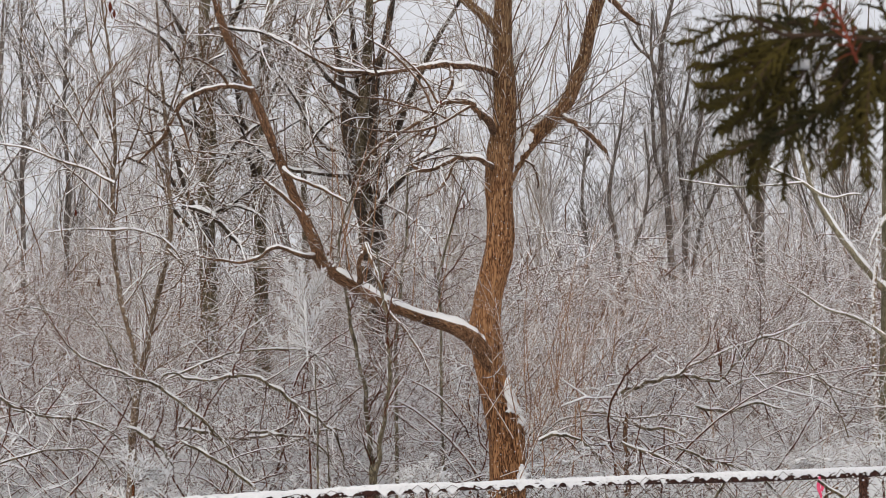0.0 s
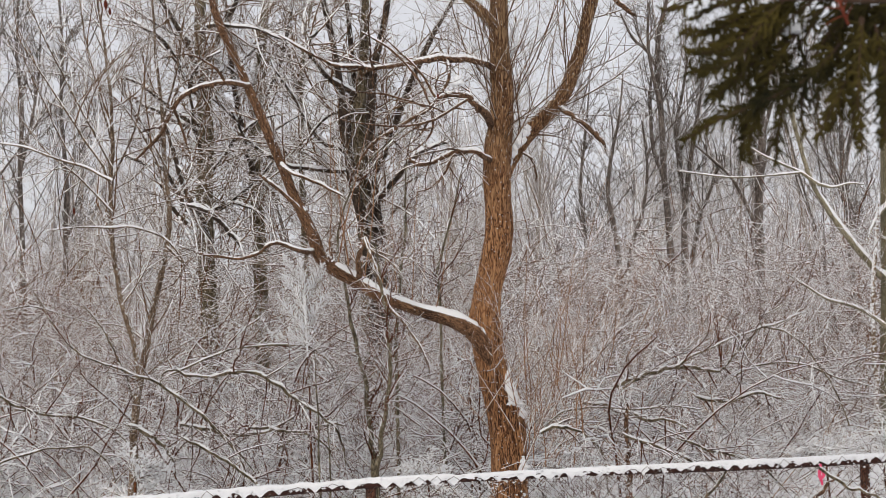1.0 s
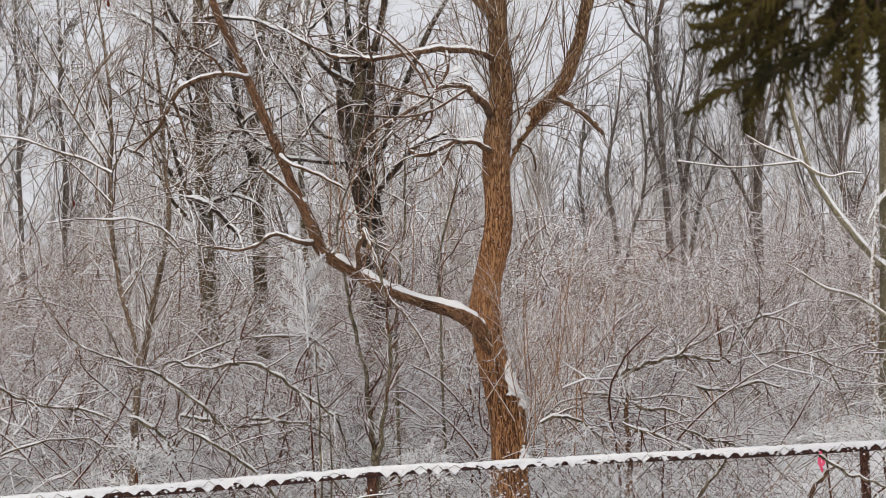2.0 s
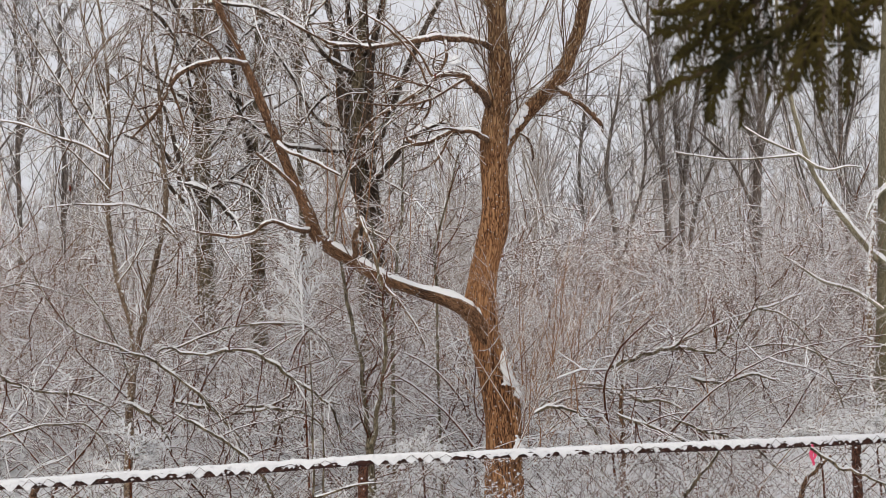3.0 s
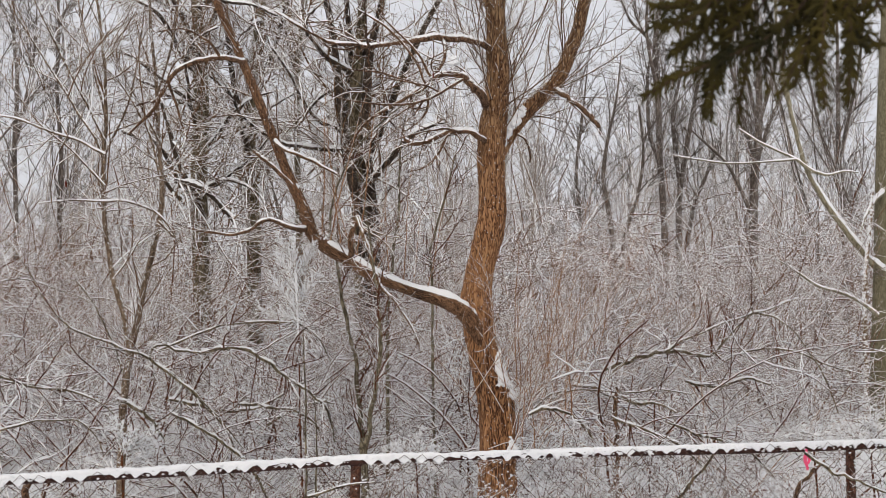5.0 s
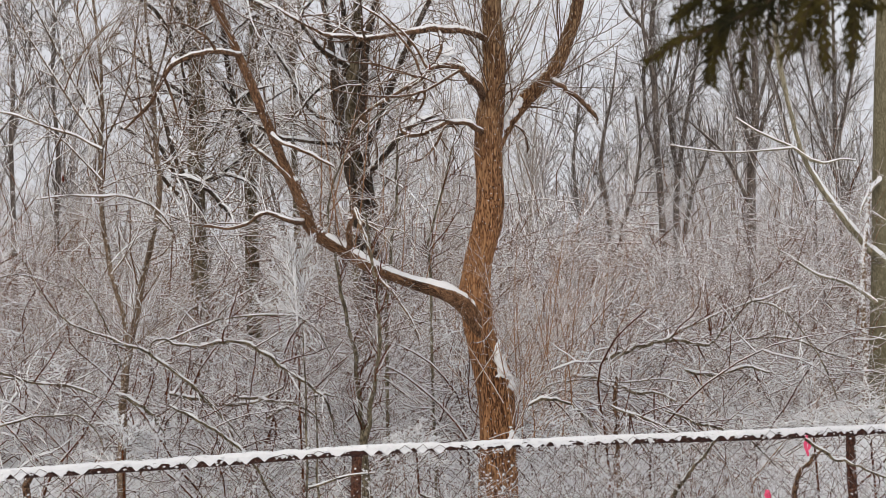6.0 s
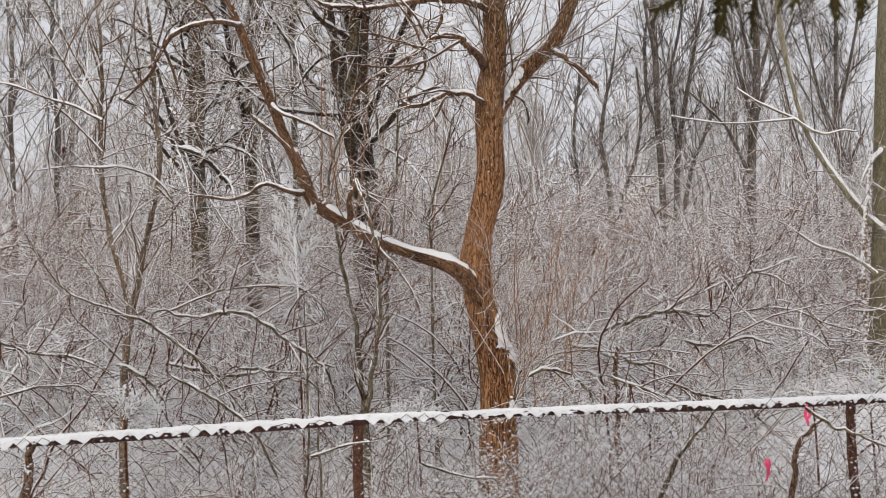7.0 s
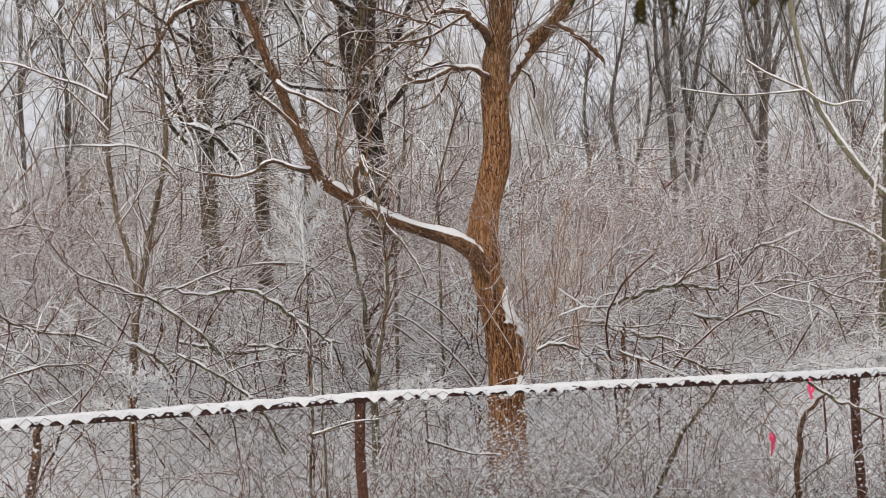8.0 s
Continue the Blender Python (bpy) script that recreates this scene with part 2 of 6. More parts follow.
def lump(place, size, seed, origin, fine=1.0):
    """A ragged patch of lodged snow with crumbs round it."""
    rng = np.random.default_rng(300 + seed)
    bm = bmesh.new()
    for v in bmesh.ops.create_icosphere(bm, subdivisions=4, radius=1.0)["verts"]:
        w = v.co * 1.6 + Vector((seed * 3.1, 0, 0))
        n = 0.95 + 0.75 * noise.noise(w) + 0.2 * noise.noise(w * 2.7) + 0.05 * noise.noise(w * 7)
        v.co = Vector([v.co[i] * size[i] * n * (1 - 0.35 * v.co[2] if i < 2 else 1) + place[i] - origin[i] for i in range(3)])
    for k in range(14):
        off = np.clip(rng.normal(0, 0.5, 3), -1, 1) * size
        g = rng.uniform(0.004, 0.012) * fine
        for v in bmesh.ops.create_icosphere(bm, subdivisions=1, radius=1.0)["verts"]:
            n = 1 + 0.6 * noise.noise(v.co * 2.0 + Vector((seed * 3.1, k, 0)))
            v.co = Vector([v.co[i] * g * n + off[i] + place[i] - origin[i] for i in range(3)])
    for f in bm.faces:
        f.smooth = True
    me = bpy.data.meshes.new("snow_lump")
    bm.to_mesh(me)
    bm.free()
    me.materials.append(M_SNOW)
    return me


def clumps(rng, p, count, low, high):
    """Small pads of snow sitting on twigs."""
    k, n, _ = p.shape
    at = p[rng.integers(0, k, count), rng.integers(1, n, count)]
    g = rng.uniform(low, high, (count, 1, 1))
    box = np.array([(1.1, 0, 0.3), (0, 1.0, 0.2), (-1.1, 0, 0.25), (0, -1.0, 0.3), (0, 0, 0.85), (0, 0, -0.6)])
    v = at[:, None] + box[None] * g * rng.uniform(0.7, 1.3, (count, 6, 1))
    f = np.array([(0, 1, 4), (1, 2, 4), (2, 3, 4), (3, 0, 4), (1, 0, 5), (2, 1, 5), (3, 2, 5), (0, 3, 5)])
    return v.reshape(-1, 3), (f[None] + 6 * np.arange(count)[:, None, None]).reshape(-1, 3)


def snow_cap(p, r, high, width=0.8, seed=0.0, gaps=0.0, skirt=0.45, steep=0.6):
    """Snow lying along the top of a limb, uneven in height, with bare gaps."""
    c, rad = p[0], r[0]
    t = unit(np.gradient(c, axis=0))
    s = unit(np.cross(t, [[0.0, 0.0, 1.0]]))
    u = np.cross(s, t)
    rows = 7
    verts = []
    for i in range(len(c)):
        h = high * max(0.0, 0.75 + 0.6 * noise.noise(Vector((i * 0.45, seed, 0.3))) - gaps * (noise.noise(Vector((i * 0.17, seed, 7.7))) > 0.12))
        h *= min(1.0, 2.2 * (1 - abs(t[i, 2])) + 0.15)
        if abs(t[i, 2]) > steep:
            h *= 0.0 if noise.noise(Vector((i * 0.9, seed, 4.4))) > -0.12 else 0.8
        for j in range(rows):
            a = math.pi * j / (rows - 1)
            rim = 1 if 0 < j < rows - 1 else 0
            e = rad[i] * (1 - 0.12 * (1 - rim)) * (0.86 + 0.14 * min(1.0, h / (0.4 * high)))
            verts.append(c[i] + s[i] * (math.cos(a) * width * e) + u[i] * (e * (skirt + (0.95 - skirt) * math.sin(a)) + 0.6 * h * math.sin(a) ** 0.7) + np.array([0, 0, 0.5 * h * math.sin(a) ** 0.7]))
    i = np.arange(len(c) - 1)[:, None] * rows
    j = np.arange(rows - 1)[None]
    q = np.stack([i + j, i + j + 1, i + j + rows + 1, i + j + rows], -1).reshape(-1, 4)
    return np.array(verts), q


# ---- ground ----


def ground_height(x, y):
    h = 0.10 * noise.noise(Vector((x * 0.35, y * 0.35, 1.0))) + 0.05 * noise.noise(Vector((x * 1.1, y * 1.1, 4.0)))
    k = min(1.0, max(0.0, (y - 13.2 + 0.05 * x) / 9.0))
    h += 1.25 * k * k * (3 - 2 * k)
    return h + 0.25 * noise.noise(Vector((x * 0.06, y * 0.06, 2.0))) * min(1, max(0, (y - 9) / 12))


def make_ground():
    xs = np.concatenate([-np.geomspace(900, 14, 16), np.linspace(-13, 13, 105), np.geomspace(14, 900, 16)])
    ys = np.concatenate([-np.geomspace(900, 6, 14), np.linspace(-5, 40, 150), np.geomspace(41.5, 1500, 22)])
    v = np.array([(x, y, ground_height(x, y)) for y in ys for x in xs])
    i = np.arange(len(ys) - 1)[:, None] * len(xs)
    j = np.arange(len(xs) - 1)[None]
    q = np.stack([i + j, i + j + 1, i + j + len(xs) + 1, i + j + len(xs)], -1).reshape(-1, 4)
    tagged(new("ground", mesh_from("ground", v, q, M_GROUND)), "snow-covered uneven ground under the brush and trees", "ground", kind="structure")


make_ground()

# ---- chain-link fence ----
FENCE_A, FENCE_B, RAIL_Z = np.array([-0.38, 5.78]), np.array([1.99, 6.35]), 1.453
ALONG = (FENCE_B - FENCE_A) / np.linalg.norm(FENCE_B - FENCE_A)
BAY = 2.44


def on_fence(s, z, out=0.0):
    """A point s metres along the fence from its first post; out: towards the lawn."""
    xy = FENCE_A + ALONG * s + np.array([ALONG[1], -ALONG[0]]) * out
    z += 0.026 * min(0.0, s) * z / RAIL_Z  # the rail falls away past the first post
    return np.array([xy[0], xy[1], z])


def make_fence():
    rng = np.random.default_rng(5)
    f = thing("chain_link_fence", (0, 0, 0), "rusted chain-link fence with snow along its top rail", "fence")
    left, right = -2 * BAY, 3 * BAY
    s = np.linspace(left, right, 260)
    rail = np.array([on_fence(a, RAIL_Z + 0.006 * math.sin(a * 2.3)) for a in s])[None]
    part("top_rail", mesh_from("top_rail", *tubes([(rail, np.full((1, 260), 0.0195))], 12), M_RUST), f, "rust-brown steel top rail")
    for k in range(-2, 4):
        p = np.array([on_fence(k * BAY + 0.033 + 0.006 * math.sin(z * 9), z, -0.035) for z in np.linspace(-0.2, 1.43, 20)])[None]
        post = part("post", mesh_from("post", *tubes([(p, np.full((1, 20), 0.023))], 12), M_POST), f, "rusted steel fence post")
        z = np.array([on_fence(k * BAY + 0.033, 1.428 + 0.010 * i, -0.02) for i in range(5)])[None]
        part("post_cap", mesh_from("post_cap", *tubes([(z, np.array([[0.027, 0.029, 0.028, 0.020, 0.003]]))], 12), M_RUST), post)
    # woven wires, each a zigzag from rail to ground
    w, h = 0.077, 0.0385
    rows = int(1.36 / h)
    wires = []
    for i in range(int((right - left) / w)):
        a = left + i * w
        for flip in (0, 1):
            z = RAIL_Z - 0.010 - np.arange(rows) * h
            x = a + (w / 2) * ((np.arange(rows) + flip) % 2) + 0.0032 * rng.normal(size=rows)
            if flip == 0:
                wires.append([on_fence(x[m], z[m], 0.026 + 0.003 * (m % 2)) for m in range(rows)])
            else:
                wires.append([on_fence(x[m] + w / 2, z[m], 0.028 - 0.003 * (m % 2)) for m in range(rows)])
    p = np.array(wires)
    # some of the top loops stand up before the snow on the rail
    peaks = np.array([[on_fence(left + i * w + dx * w + 0.002 * rng.normal(), RAIL_Z + dz, 0.033) for dx, dz in ((0.0, -0.014), (0.25, 0.003), (0.5, up), (0.75, 0.004), (1.0, -0.014))] for i in range(int((right - left) / w)) for up in (rng.uniform(0.008, 0.024),) if rng.random() < 0.3 and noise.noise(Vector((i * 0.13, 6.1, 0))) > -0.15])
    part("wire_mesh", mesh_from("wire_mesh", *tubes([(p, np.full(p.shape[:2], 0.0016)), (peaks, np.full(peaks.shape[:2], 0.0014))], 3), M_WIRE), f, "grey-brown woven diamond wire", "stuff")
    # snow lying along the rail
    v, rows_n = [], 11
    ss = np.linspace(left, right, 1500)
    for a in ss:
        top = 0.016 + 0.004 * noise.noise(Vector((a * 3.0, 0, 0))) + 0.005 * noise.noise(Vector((a * 13, 3, 0))) + 0.004 * noise.noise(Vector((a * 34, 3, 0)))
        wide = 0.024 + 0.004 * noise.noise(Vector((a * 9, 5, 0)))
        low = 0.011 + (0.016 if a > 0.4 else 0.006) * noise.noise(Vector((a * 13, 8, 0))) + (0.016 if a > 0.4 else 0.009) * noise.noise(Vector((a * 41, 2, 0)))
        for j in range(rows_n):
            t = math.pi * j / (rows_n - 1)
            v.append(on_fence(a, RAIL_Z + 0.010 + (top * math.sin(t) ** 0.6 if 0 < j < rows_n - 1 else -max(low, 0) * 0.7), wide * math.cos(t)))
    i = np.arange(len(ss) - 1)[:, None] * rows_n
    j = np.arange(rows_n - 1)[None]
    q = np.stack([i + j, i + j + rows_n, i + j + rows_n + 1, i + j + 1], -1).reshape(-1, 4)
    part("rail_snow", mesh_from("rail_snow", np.array(v), q, M_SNOW), f, "ridge of fresh snow")
    # wedges of snow caught in the mesh in front of the rail
    v, q, base = [], [], 0
    for i in range(int((right - left) / w)):
        if rng.random() < 0.06:
            continue
        a, size = left + (i + 0.5) * w + rng.normal(0, 0.003), rng.uniform(0.93, 1.08)
        drop = 0.0290 * rng.uniform(0.75, 1.08)
        if noise.noise(Vector((i * 0.21, 2.2, 0))) > 0.2:
            size, drop = size * rng.uniform(0.6, 0.95), drop * rng.uniform(0.5, 0.95)
        if a > 0.4:  # broken up where brush rubs on the wire
            size, drop, a = size * rng.uniform(0.4, 1.0), drop * rng.uniform(0.45, 1.0), a + rng.normal(0, 0.012)
        for deep in (0.012, 0.027):
            k = 0.93 if deep > 0.02 else 1
            for dx, dz in ((-0.040, 0.002), (-0.024, -drop * 0.38), (-0.004, -drop), (0.004, -drop * 0.97), (0.022, -drop * 0.44), (0.040, 0.002)):
                v.append(on_fence(a + dx * size * k + rng.normal(0, 0.0015), RAIL_Z + 0.004 + dz * k + rng.normal(0, 0.0015), deep))
        for m in range(5):
            q.append((base + m, base + m + 6, base + m + 7, base + m + 1))
        q += [(base + 11, base + 10, base + 7, base + 6), (base + 10, base + 9, base + 8, base + 7)]
        base += 12
    part("mesh_snow", mesh_from("mesh_snow", np.array(v), np.array(q), M_SNOW, False), f, "wedges of snow caught in the wire", "stuff")
    # ragged crumbs clinging to the face of the rail
    at = np.array([on_fence(rng.uniform(left, right), RAIL_Z + rng.normal(-0.004, 0.011), 0.024) for k in range(1500)])
    part("rail_crumb", mesh_from("rail_crumb", *clumps(rng, np.stack([at, at + np.array([0.004, 0, 0.002])], 1), 2000, 0.0025, 0.0085), M_SNOW), f, "crumbs of snow on the rail", "stuff")
    for post in [c for c in f.children if c.name.startswith("post")]:
        co = np.empty(len(post.data.vertices) * 3)
        post.data.vertices.foreach_get("co", co)
        part("snow_fleck", mesh_from("snow_fleck", *clumps(rng, co.reshape(-1, 2, 3), 60, 0.003, 0.008), M_SNOW), post, "flecks of snow stuck to the steel", "stuff")
    # crumbs of snow on the wire crossings below
    v, q, base = [], [], 0
    for k in range(1300):
        a, m = left + rng.integers(0, int((right - left) / w)) * w + rng.integers(0, 2) * w / 2, rng.integers(1, 4 if k < 350 else 30)
        c = on_fence(a, RAIL_Z - 0.010 - m * h, 0.028)
        g = rng.uniform(0.003, 0.009)
        c = c + rng.normal(0, 0.008, 3) * (1, 0, 1)
        v += [c + np.array(d) * g * rng.uniform(0.6, 1.3) for d in ((1, 0, 0.3), (0, 0.8, 0.2), (-1, 0, 0.3), (0, -0.8, 0.2), (0, 0, 0.9), (0, 0, -0.5))]
        q += [(base + a2, base + b2, base + c2) for a2, b2, c2 in ((0, 1, 4), (1, 2, 4), (2, 3, 4), (3, 0, 4), (1, 0, 5), (2, 1, 5), (3, 2, 5), (0, 3, 5))]
        base += 6
    part("wire_snow", mesh_from("wire_snow", np.array(v), np.array(q), M_SNOW), f, "crumbs of snow on the wire", "stuff")


make_fence()

# ---- trees with limbs of their own ----


def tree_of(name, label, category, limbs, bark_limb, group=""):
    """A tree whose first limb is the trunk. limbs: (part name, points, sides, ridge, snow height). Returns the tree and its limb paths."""
    foot = limbs[0][1][0]
    t = thing(name, (0, 0, 0), label, category, group)
    t.location = foot[:3]
    paths = []
    for i, (pname, pts, sides, ridge, cap) in enumerate(limbs):
        if i == 0:
            pts = [(pts[0][0], pts[0][1], ground_height(*foot[:2]) - 0.15, pts[0][3] * 1.12)] + pts
        p, r = smooth_path([(a - foot[0], b - foot[1], c - foot[2], d) for a, b, c, d in pts], 14 if sides > 40 else 8 if sides > 10 else 5)
        if sides <= 10:
            p, r = crooked(p, r, i * 5.1, 0.4 if name == "smooth_tree" else 0.7)
        paths.append((p, r))
        if ridge:
            v, q = rough_limb(p, r, sides, ridge, i * 3.7)
        else:
            v, q = tubes([(p, r)], sides)
        straight = None
        if pname == "low_limb":
            turn = np.arange(sides) * 2 * np.pi / sides
            run = np.concatenate([[0], np.cumsum(np.linalg.norm(np.diff(p[0], axis=0), axis=1))])
            straight = np.stack([r[0][:, None] * np.cos(turn), r[0][:, None] * np.sin(turn), run[:, None] + 0 * turn], -1).reshape(-1, 3)
        limb = part(pname, mesh_from(pname, v, q, M_OLDLIMB if straight is not None else bark_limb[0] if pname in ("trunk", "limb") else M_FROST if "snowy" in pname else bark_limb[1], grain_at=straight), t)
        if cap:
            part("snow", mesh_from("snow", *snow_cap(p, r, cap, width=1.0 if cap > 0.03 else 0.8, seed=i * 2.3, gaps=0.0 if cap > 0.03 else 0.6, skirt=0.22 if cap > 0.03 else 0.45, steep=0.93 if pname == "long_limb" else 0.6), M_SNOW), limb, "fresh snow along the top")
    return t, paths


def twigs_on(rng, t, paths, mat, levels, name="twig_spray", sides=3):
    """Side shoots on limb paths, level by level: (per, low, high, angle, length, ratio, radius, points, wander, lift)."""
    first, allp = levels[0], []
    last = []
    for p, r in paths:
        reach = np.linalg.norm(np.diff(p[0], axis=0), axis=1).sum()
        st = sprout(rng, p, r, max(1, int(first[0] * reach)), first[1], first[2], first[3], first[4], 9.0, first[6])
        last.append(grow(rng, st[0], st[1], st[2], st[3], first[7], first[8] * 0.5, first[9], curl=first[8] * 0.4))
    allp += last
    for lv in levels[1:]:
        nxt = []
        for p, r in last:
            st = sprout(rng, p, r, lv[0], lv[1], lv[2], lv[3], lv[4], lv[5], lv[6])
            nxt.append(grow(rng, st[0], st[1], st[2], st[3], lv[7], lv[8] * 0.5, lv[9], curl=lv[8] * 0.5))
        allp += nxt
        last = nxt
    return part(name, mesh_from(name, *tubes(allp, sides), mat), t, kind="stuff")


def make_main_tree():
    limbs = []
    trunk = [(0.56, 12.65, 0.21, 0.233), (0.56, 12.65, 0.52, 0.200), (0.57, 12.65, 0.85, 0.183), (0.57, 12.65, 1.12, 0.172), (0.57, 12.65, 1.44, 0.172), (0.55, 12.65, 1.74, 0.172), (0.48, 12.65, 1.99, 0.156), (0.42, 12.65, 2.27, 0.144), (0.40, 12.65, 2.49, 0.156), (0.41, 12.65, 2.71, 0.144), (0.46, 12.65, 2.99, 0.133), (0.53, 12.65, 3.24, 0.139), (0.57, 12.65, 3.47, 0.139), (0.57, 12.65, 3.72, 0.133), (0.57, 12.65, 4.01, 0.133), (0.59, 12.65, 4.29, 0.133), (0.63, 12.65, 4.58, 0.122), (0.66, 12.65, 4.87, 0.117), (0.65, 12.65, 5.16, 0.100)]
    trunk += [(0.65, 12.65, 5.46, 0.094), (0.66, 12.65, 5.75, 0.089), (0.70, 12.65, 6.29, 0.078), (0.77, 12.65, 7.13, 0.061), (0.77, 12.65, 7.92, 0.039), (0.83, 12.65, 8.79, 0.006)]
    limbs.append(("trunk", trunk, 60, 0.16, 0))
    limbs.append(("low_limb", [(0.47, 12.62, 1.92, 0.065), (0.41, 12.575, 2.24, 0.084), (0.30, 12.53, 2.46, 0.091), (0.09, 12.50, 2.60, 0.074), (-0.21, 12.50, 2.70, 0.060), (-0.48, 12.50, 2.81, 0.059), (-0.70, 12.50, 2.92, 0.060), (-0.89, 12.50, 3.04, 0.063), (-1.08, 12.50, 3.17, 0.066), (-1.20, 12.50, 3.30, 0.066), (-1.25, 12.50, 3.46, 0.060), (-1.33, 12.50, 3.66, 0.055), (-1.44, 12.50, 3.91, 0.052), (-1.55, 12.50, 4.20, 0.047), (-1.66, 12.50, 4.48, 0.047), (-1.77, 12.50, 4.77, 0.044), (-1.88, 12.50, 5.03, 0.041), (-1.99, 12.50, 5.30, 0.038), (-2.11, 12.50, 5.56, 0.036), (-2.19, 12.50, 5.80, 0.033), (-2.25, 12.50, 6.12, 0.030), (-2.31, 12.50, 6.83, 0.027), (-2.29, 12.50, 7.49, 0.005)], 22, 0.14, 0.031))
    limbs.append(("limb", [(0.62, 12.62, 4.00, 0.078), (0.71, 12.80, 4.20, 0.079), (0.82, 12.80, 4.38, 0.084), (0.97, 12.80, 4.55, 0.084), (1.15, 12.80, 4.72, 0.079), (1.30, 12.80, 4.89, 0.073), (1.40, 12.80, 5.13, 0.073), (1.49, 12.80, 5.36, 0.067), (1.55, 12.80, 5.60, 0.062), (1.62, 12.80, 5.84, 0.062), (1.70, 12.80, 6.07, 0.056), (1.83, 12.80, 6.68, 0.045), (1.89, 12.80, 7.54, 0.022), (1.97, 12.80, 8.16, 0.006)], 18, 0.12, 0.02))
    limbs.append(("limb", [(0.63, 12.62, 5.51, 0.055), (0.50, 12.50, 5.65, 0.055), (0.39, 12.50, 5.77, 0.049), (0.28, 12.50, 5.88, 0.049), (0.14, 12.50, 6.07, 0.044), (-0.02, 12.50, 6.54, 0.033), (-0.12, 12.50, 7.14, 0.005)], 12, 0.1, 0.02))
    limbs.append(("branch", [(0.59, 12.62, 5.13, 0.033), (0.49, 12.40, 5.12, 0.033), (0.34, 12.40, 5.16, 0.033), (0.12, 12.40, 5.18, 0.033), (-0.10, 12.40, 5.17, 0.027), (-0.36, 12.40, 5.14, 0.022), (-0.55, 12.40, 5.11, 0.022), (-0.77, 12.40, 5.13, 0.019), (-0.97, 12.40, 5.15, 0.016), (-1.14, 12.40, 5.23, 0.014), (-1.33, 12.40, 5.34, 0.012), (-1.54, 12.40, 5.48, 0.005)], 8, 0, 0.018))
    limbs.append(("branch", [(0.54, 12.60, 4.54, 0.044), (0.47, 12.30, 4.59, 0.043), (0.37, 12.30, 4.71, 0.038), (0.26, 12.30, 4.78, 0.035), (0.13, 12.30, 4.79, 0.030), (0.04, 12.30, 4.76, 0.024), (-0.13, 12.30, 4.64, 0.022), (-0.37, 12.30, 4.50, 0.018), (-0.64, 12.30, 4.33, 0.015), (-0.87, 12.30, 4.01, 0.008)], 8, 0, 0.016))
    limbs.append(("branch", [(-0.06, 12.27, 4.69, 0.013), (-0.18, 12.27, 4.96, 0.013), (-0.38, 12.27, 5.21, 0.012), (-0.52, 12.27, 5.32, 0.011), (-0.72, 12.27, 5.45, 0.006)], 6, 0, 0.010))
    limbs.append(("branch", [(0.52, 12.60, 4.17, 0.028), (0.43, 12.35, 4.19, 0.027), (0.32, 12.35, 4.23, 0.024), (0.15, 12.35, 4.23, 0.024), (-0.01, 12.35, 4.16, 0.022), (-0.18, 12.35, 4.12, 0.019), (-0.26, 12.35, 4.16, 0.016), (-0.30, 12.35, 4.23, 0.005)], 8, 0, 0.016))
    limbs.append(("branch", [(0.11, 12.40, 5.18, 0.022), (0.13, 12.30, 5.02, 0.019), (0.11, 12.30, 4.91, 0.016), (0.00, 12.30, 4.77, 0.016), (-0.08, 12.30, 4.91, 0.014), (-0.21, 12.30, 5.10, 0.011), (-0.40, 12.30, 5.29, 0.008), (-0.54, 12.30, 5.44, 0.005)], 6, 0, 0.012))
    limbs.append(("branch", [(-1.85, 12.48, 5.00, 0.027), (-1.96, 12.30, 4.98, 0.024), (-2.10, 12.30, 4.99, 0.024), (-2.29, 12.30, 4.96, 0.024), (-2.47, 12.30, 4.87, 0.023), (-2.59, 12.30, 4.72, 0.022), (-2.68, 12.30, 4.52, 0.022), (-2.81, 12.30, 4.38, 0.016), (-2.95, 12.30, 4.25, 0.008)], 8, 0, 0.014))
    limbs.append(("branch", [(1.23, 12.78, 4.74, 0.034), (1.30, 12.60, 4.64, 0.028), (1.38, 12.60, 4.58, 0.025), (1.49, 12.60, 4.49, 0.025), (1.58, 12.60, 4.40, 0.028), (1.64, 12.60, 4.32, 0.019), (1.66, 12.60, 4.23, 0.006)], 8, 0.08, 0.01))
    limbs.append(("branch", [(1.72, 12.80, 6.07, 0.039), (1.80, 12.80, 5.92, 0.034), (1.88, 12.80, 5.83, 0.028), (1.98, 12.80, 5.73, 0.025), (2.06, 12.80, 5.67, 0.011)], 8, 0.08, 0.01))
    limbs.append(("branch", [(0.85, 12.80, 4.29, 0.017), (0.90, 12.60, 4.21, 0.014), (0.94, 12.60, 4.13, 0.013), (0.96, 12.60, 4.02, 0.011), (0.95, 12.60, 3.96, 0.006)], 6, 0, 0))
    limbs.append(("broken_stub", [(-0.82, 12.50, 3.01, 0.034), (-0.81, 12.38, 3.13, 0.028), (-0.80, 12.36, 3.24, 0.024), (-0.77, 12.36, 3.33, 0.023), (-0.73, 12.35, 3.40, 0.018), (-0.74, 12.35, 3.45, 0.004)], 10, 0.12, 0.008))
    limbs.append(("snowy_broken_branch", [(-0.74, 12.24, 3.41, 0.024), (-0.69, 12.20, 3.27, 0.021), (-0.63, 12.20, 3.08, 0.019), (-0.57, 12.20, 2.88, 0.018), (-0.53, 12.20, 2.76, 0.017), (-0.40, 12.20, 2.60, 0.015), (-0.27, 12.20, 2.41, 0.012), (-0.20, 12.20, 2.28, 0.009), (-0.15, 12.20, 2.13, 0.005)], 8, 0, 0.016))
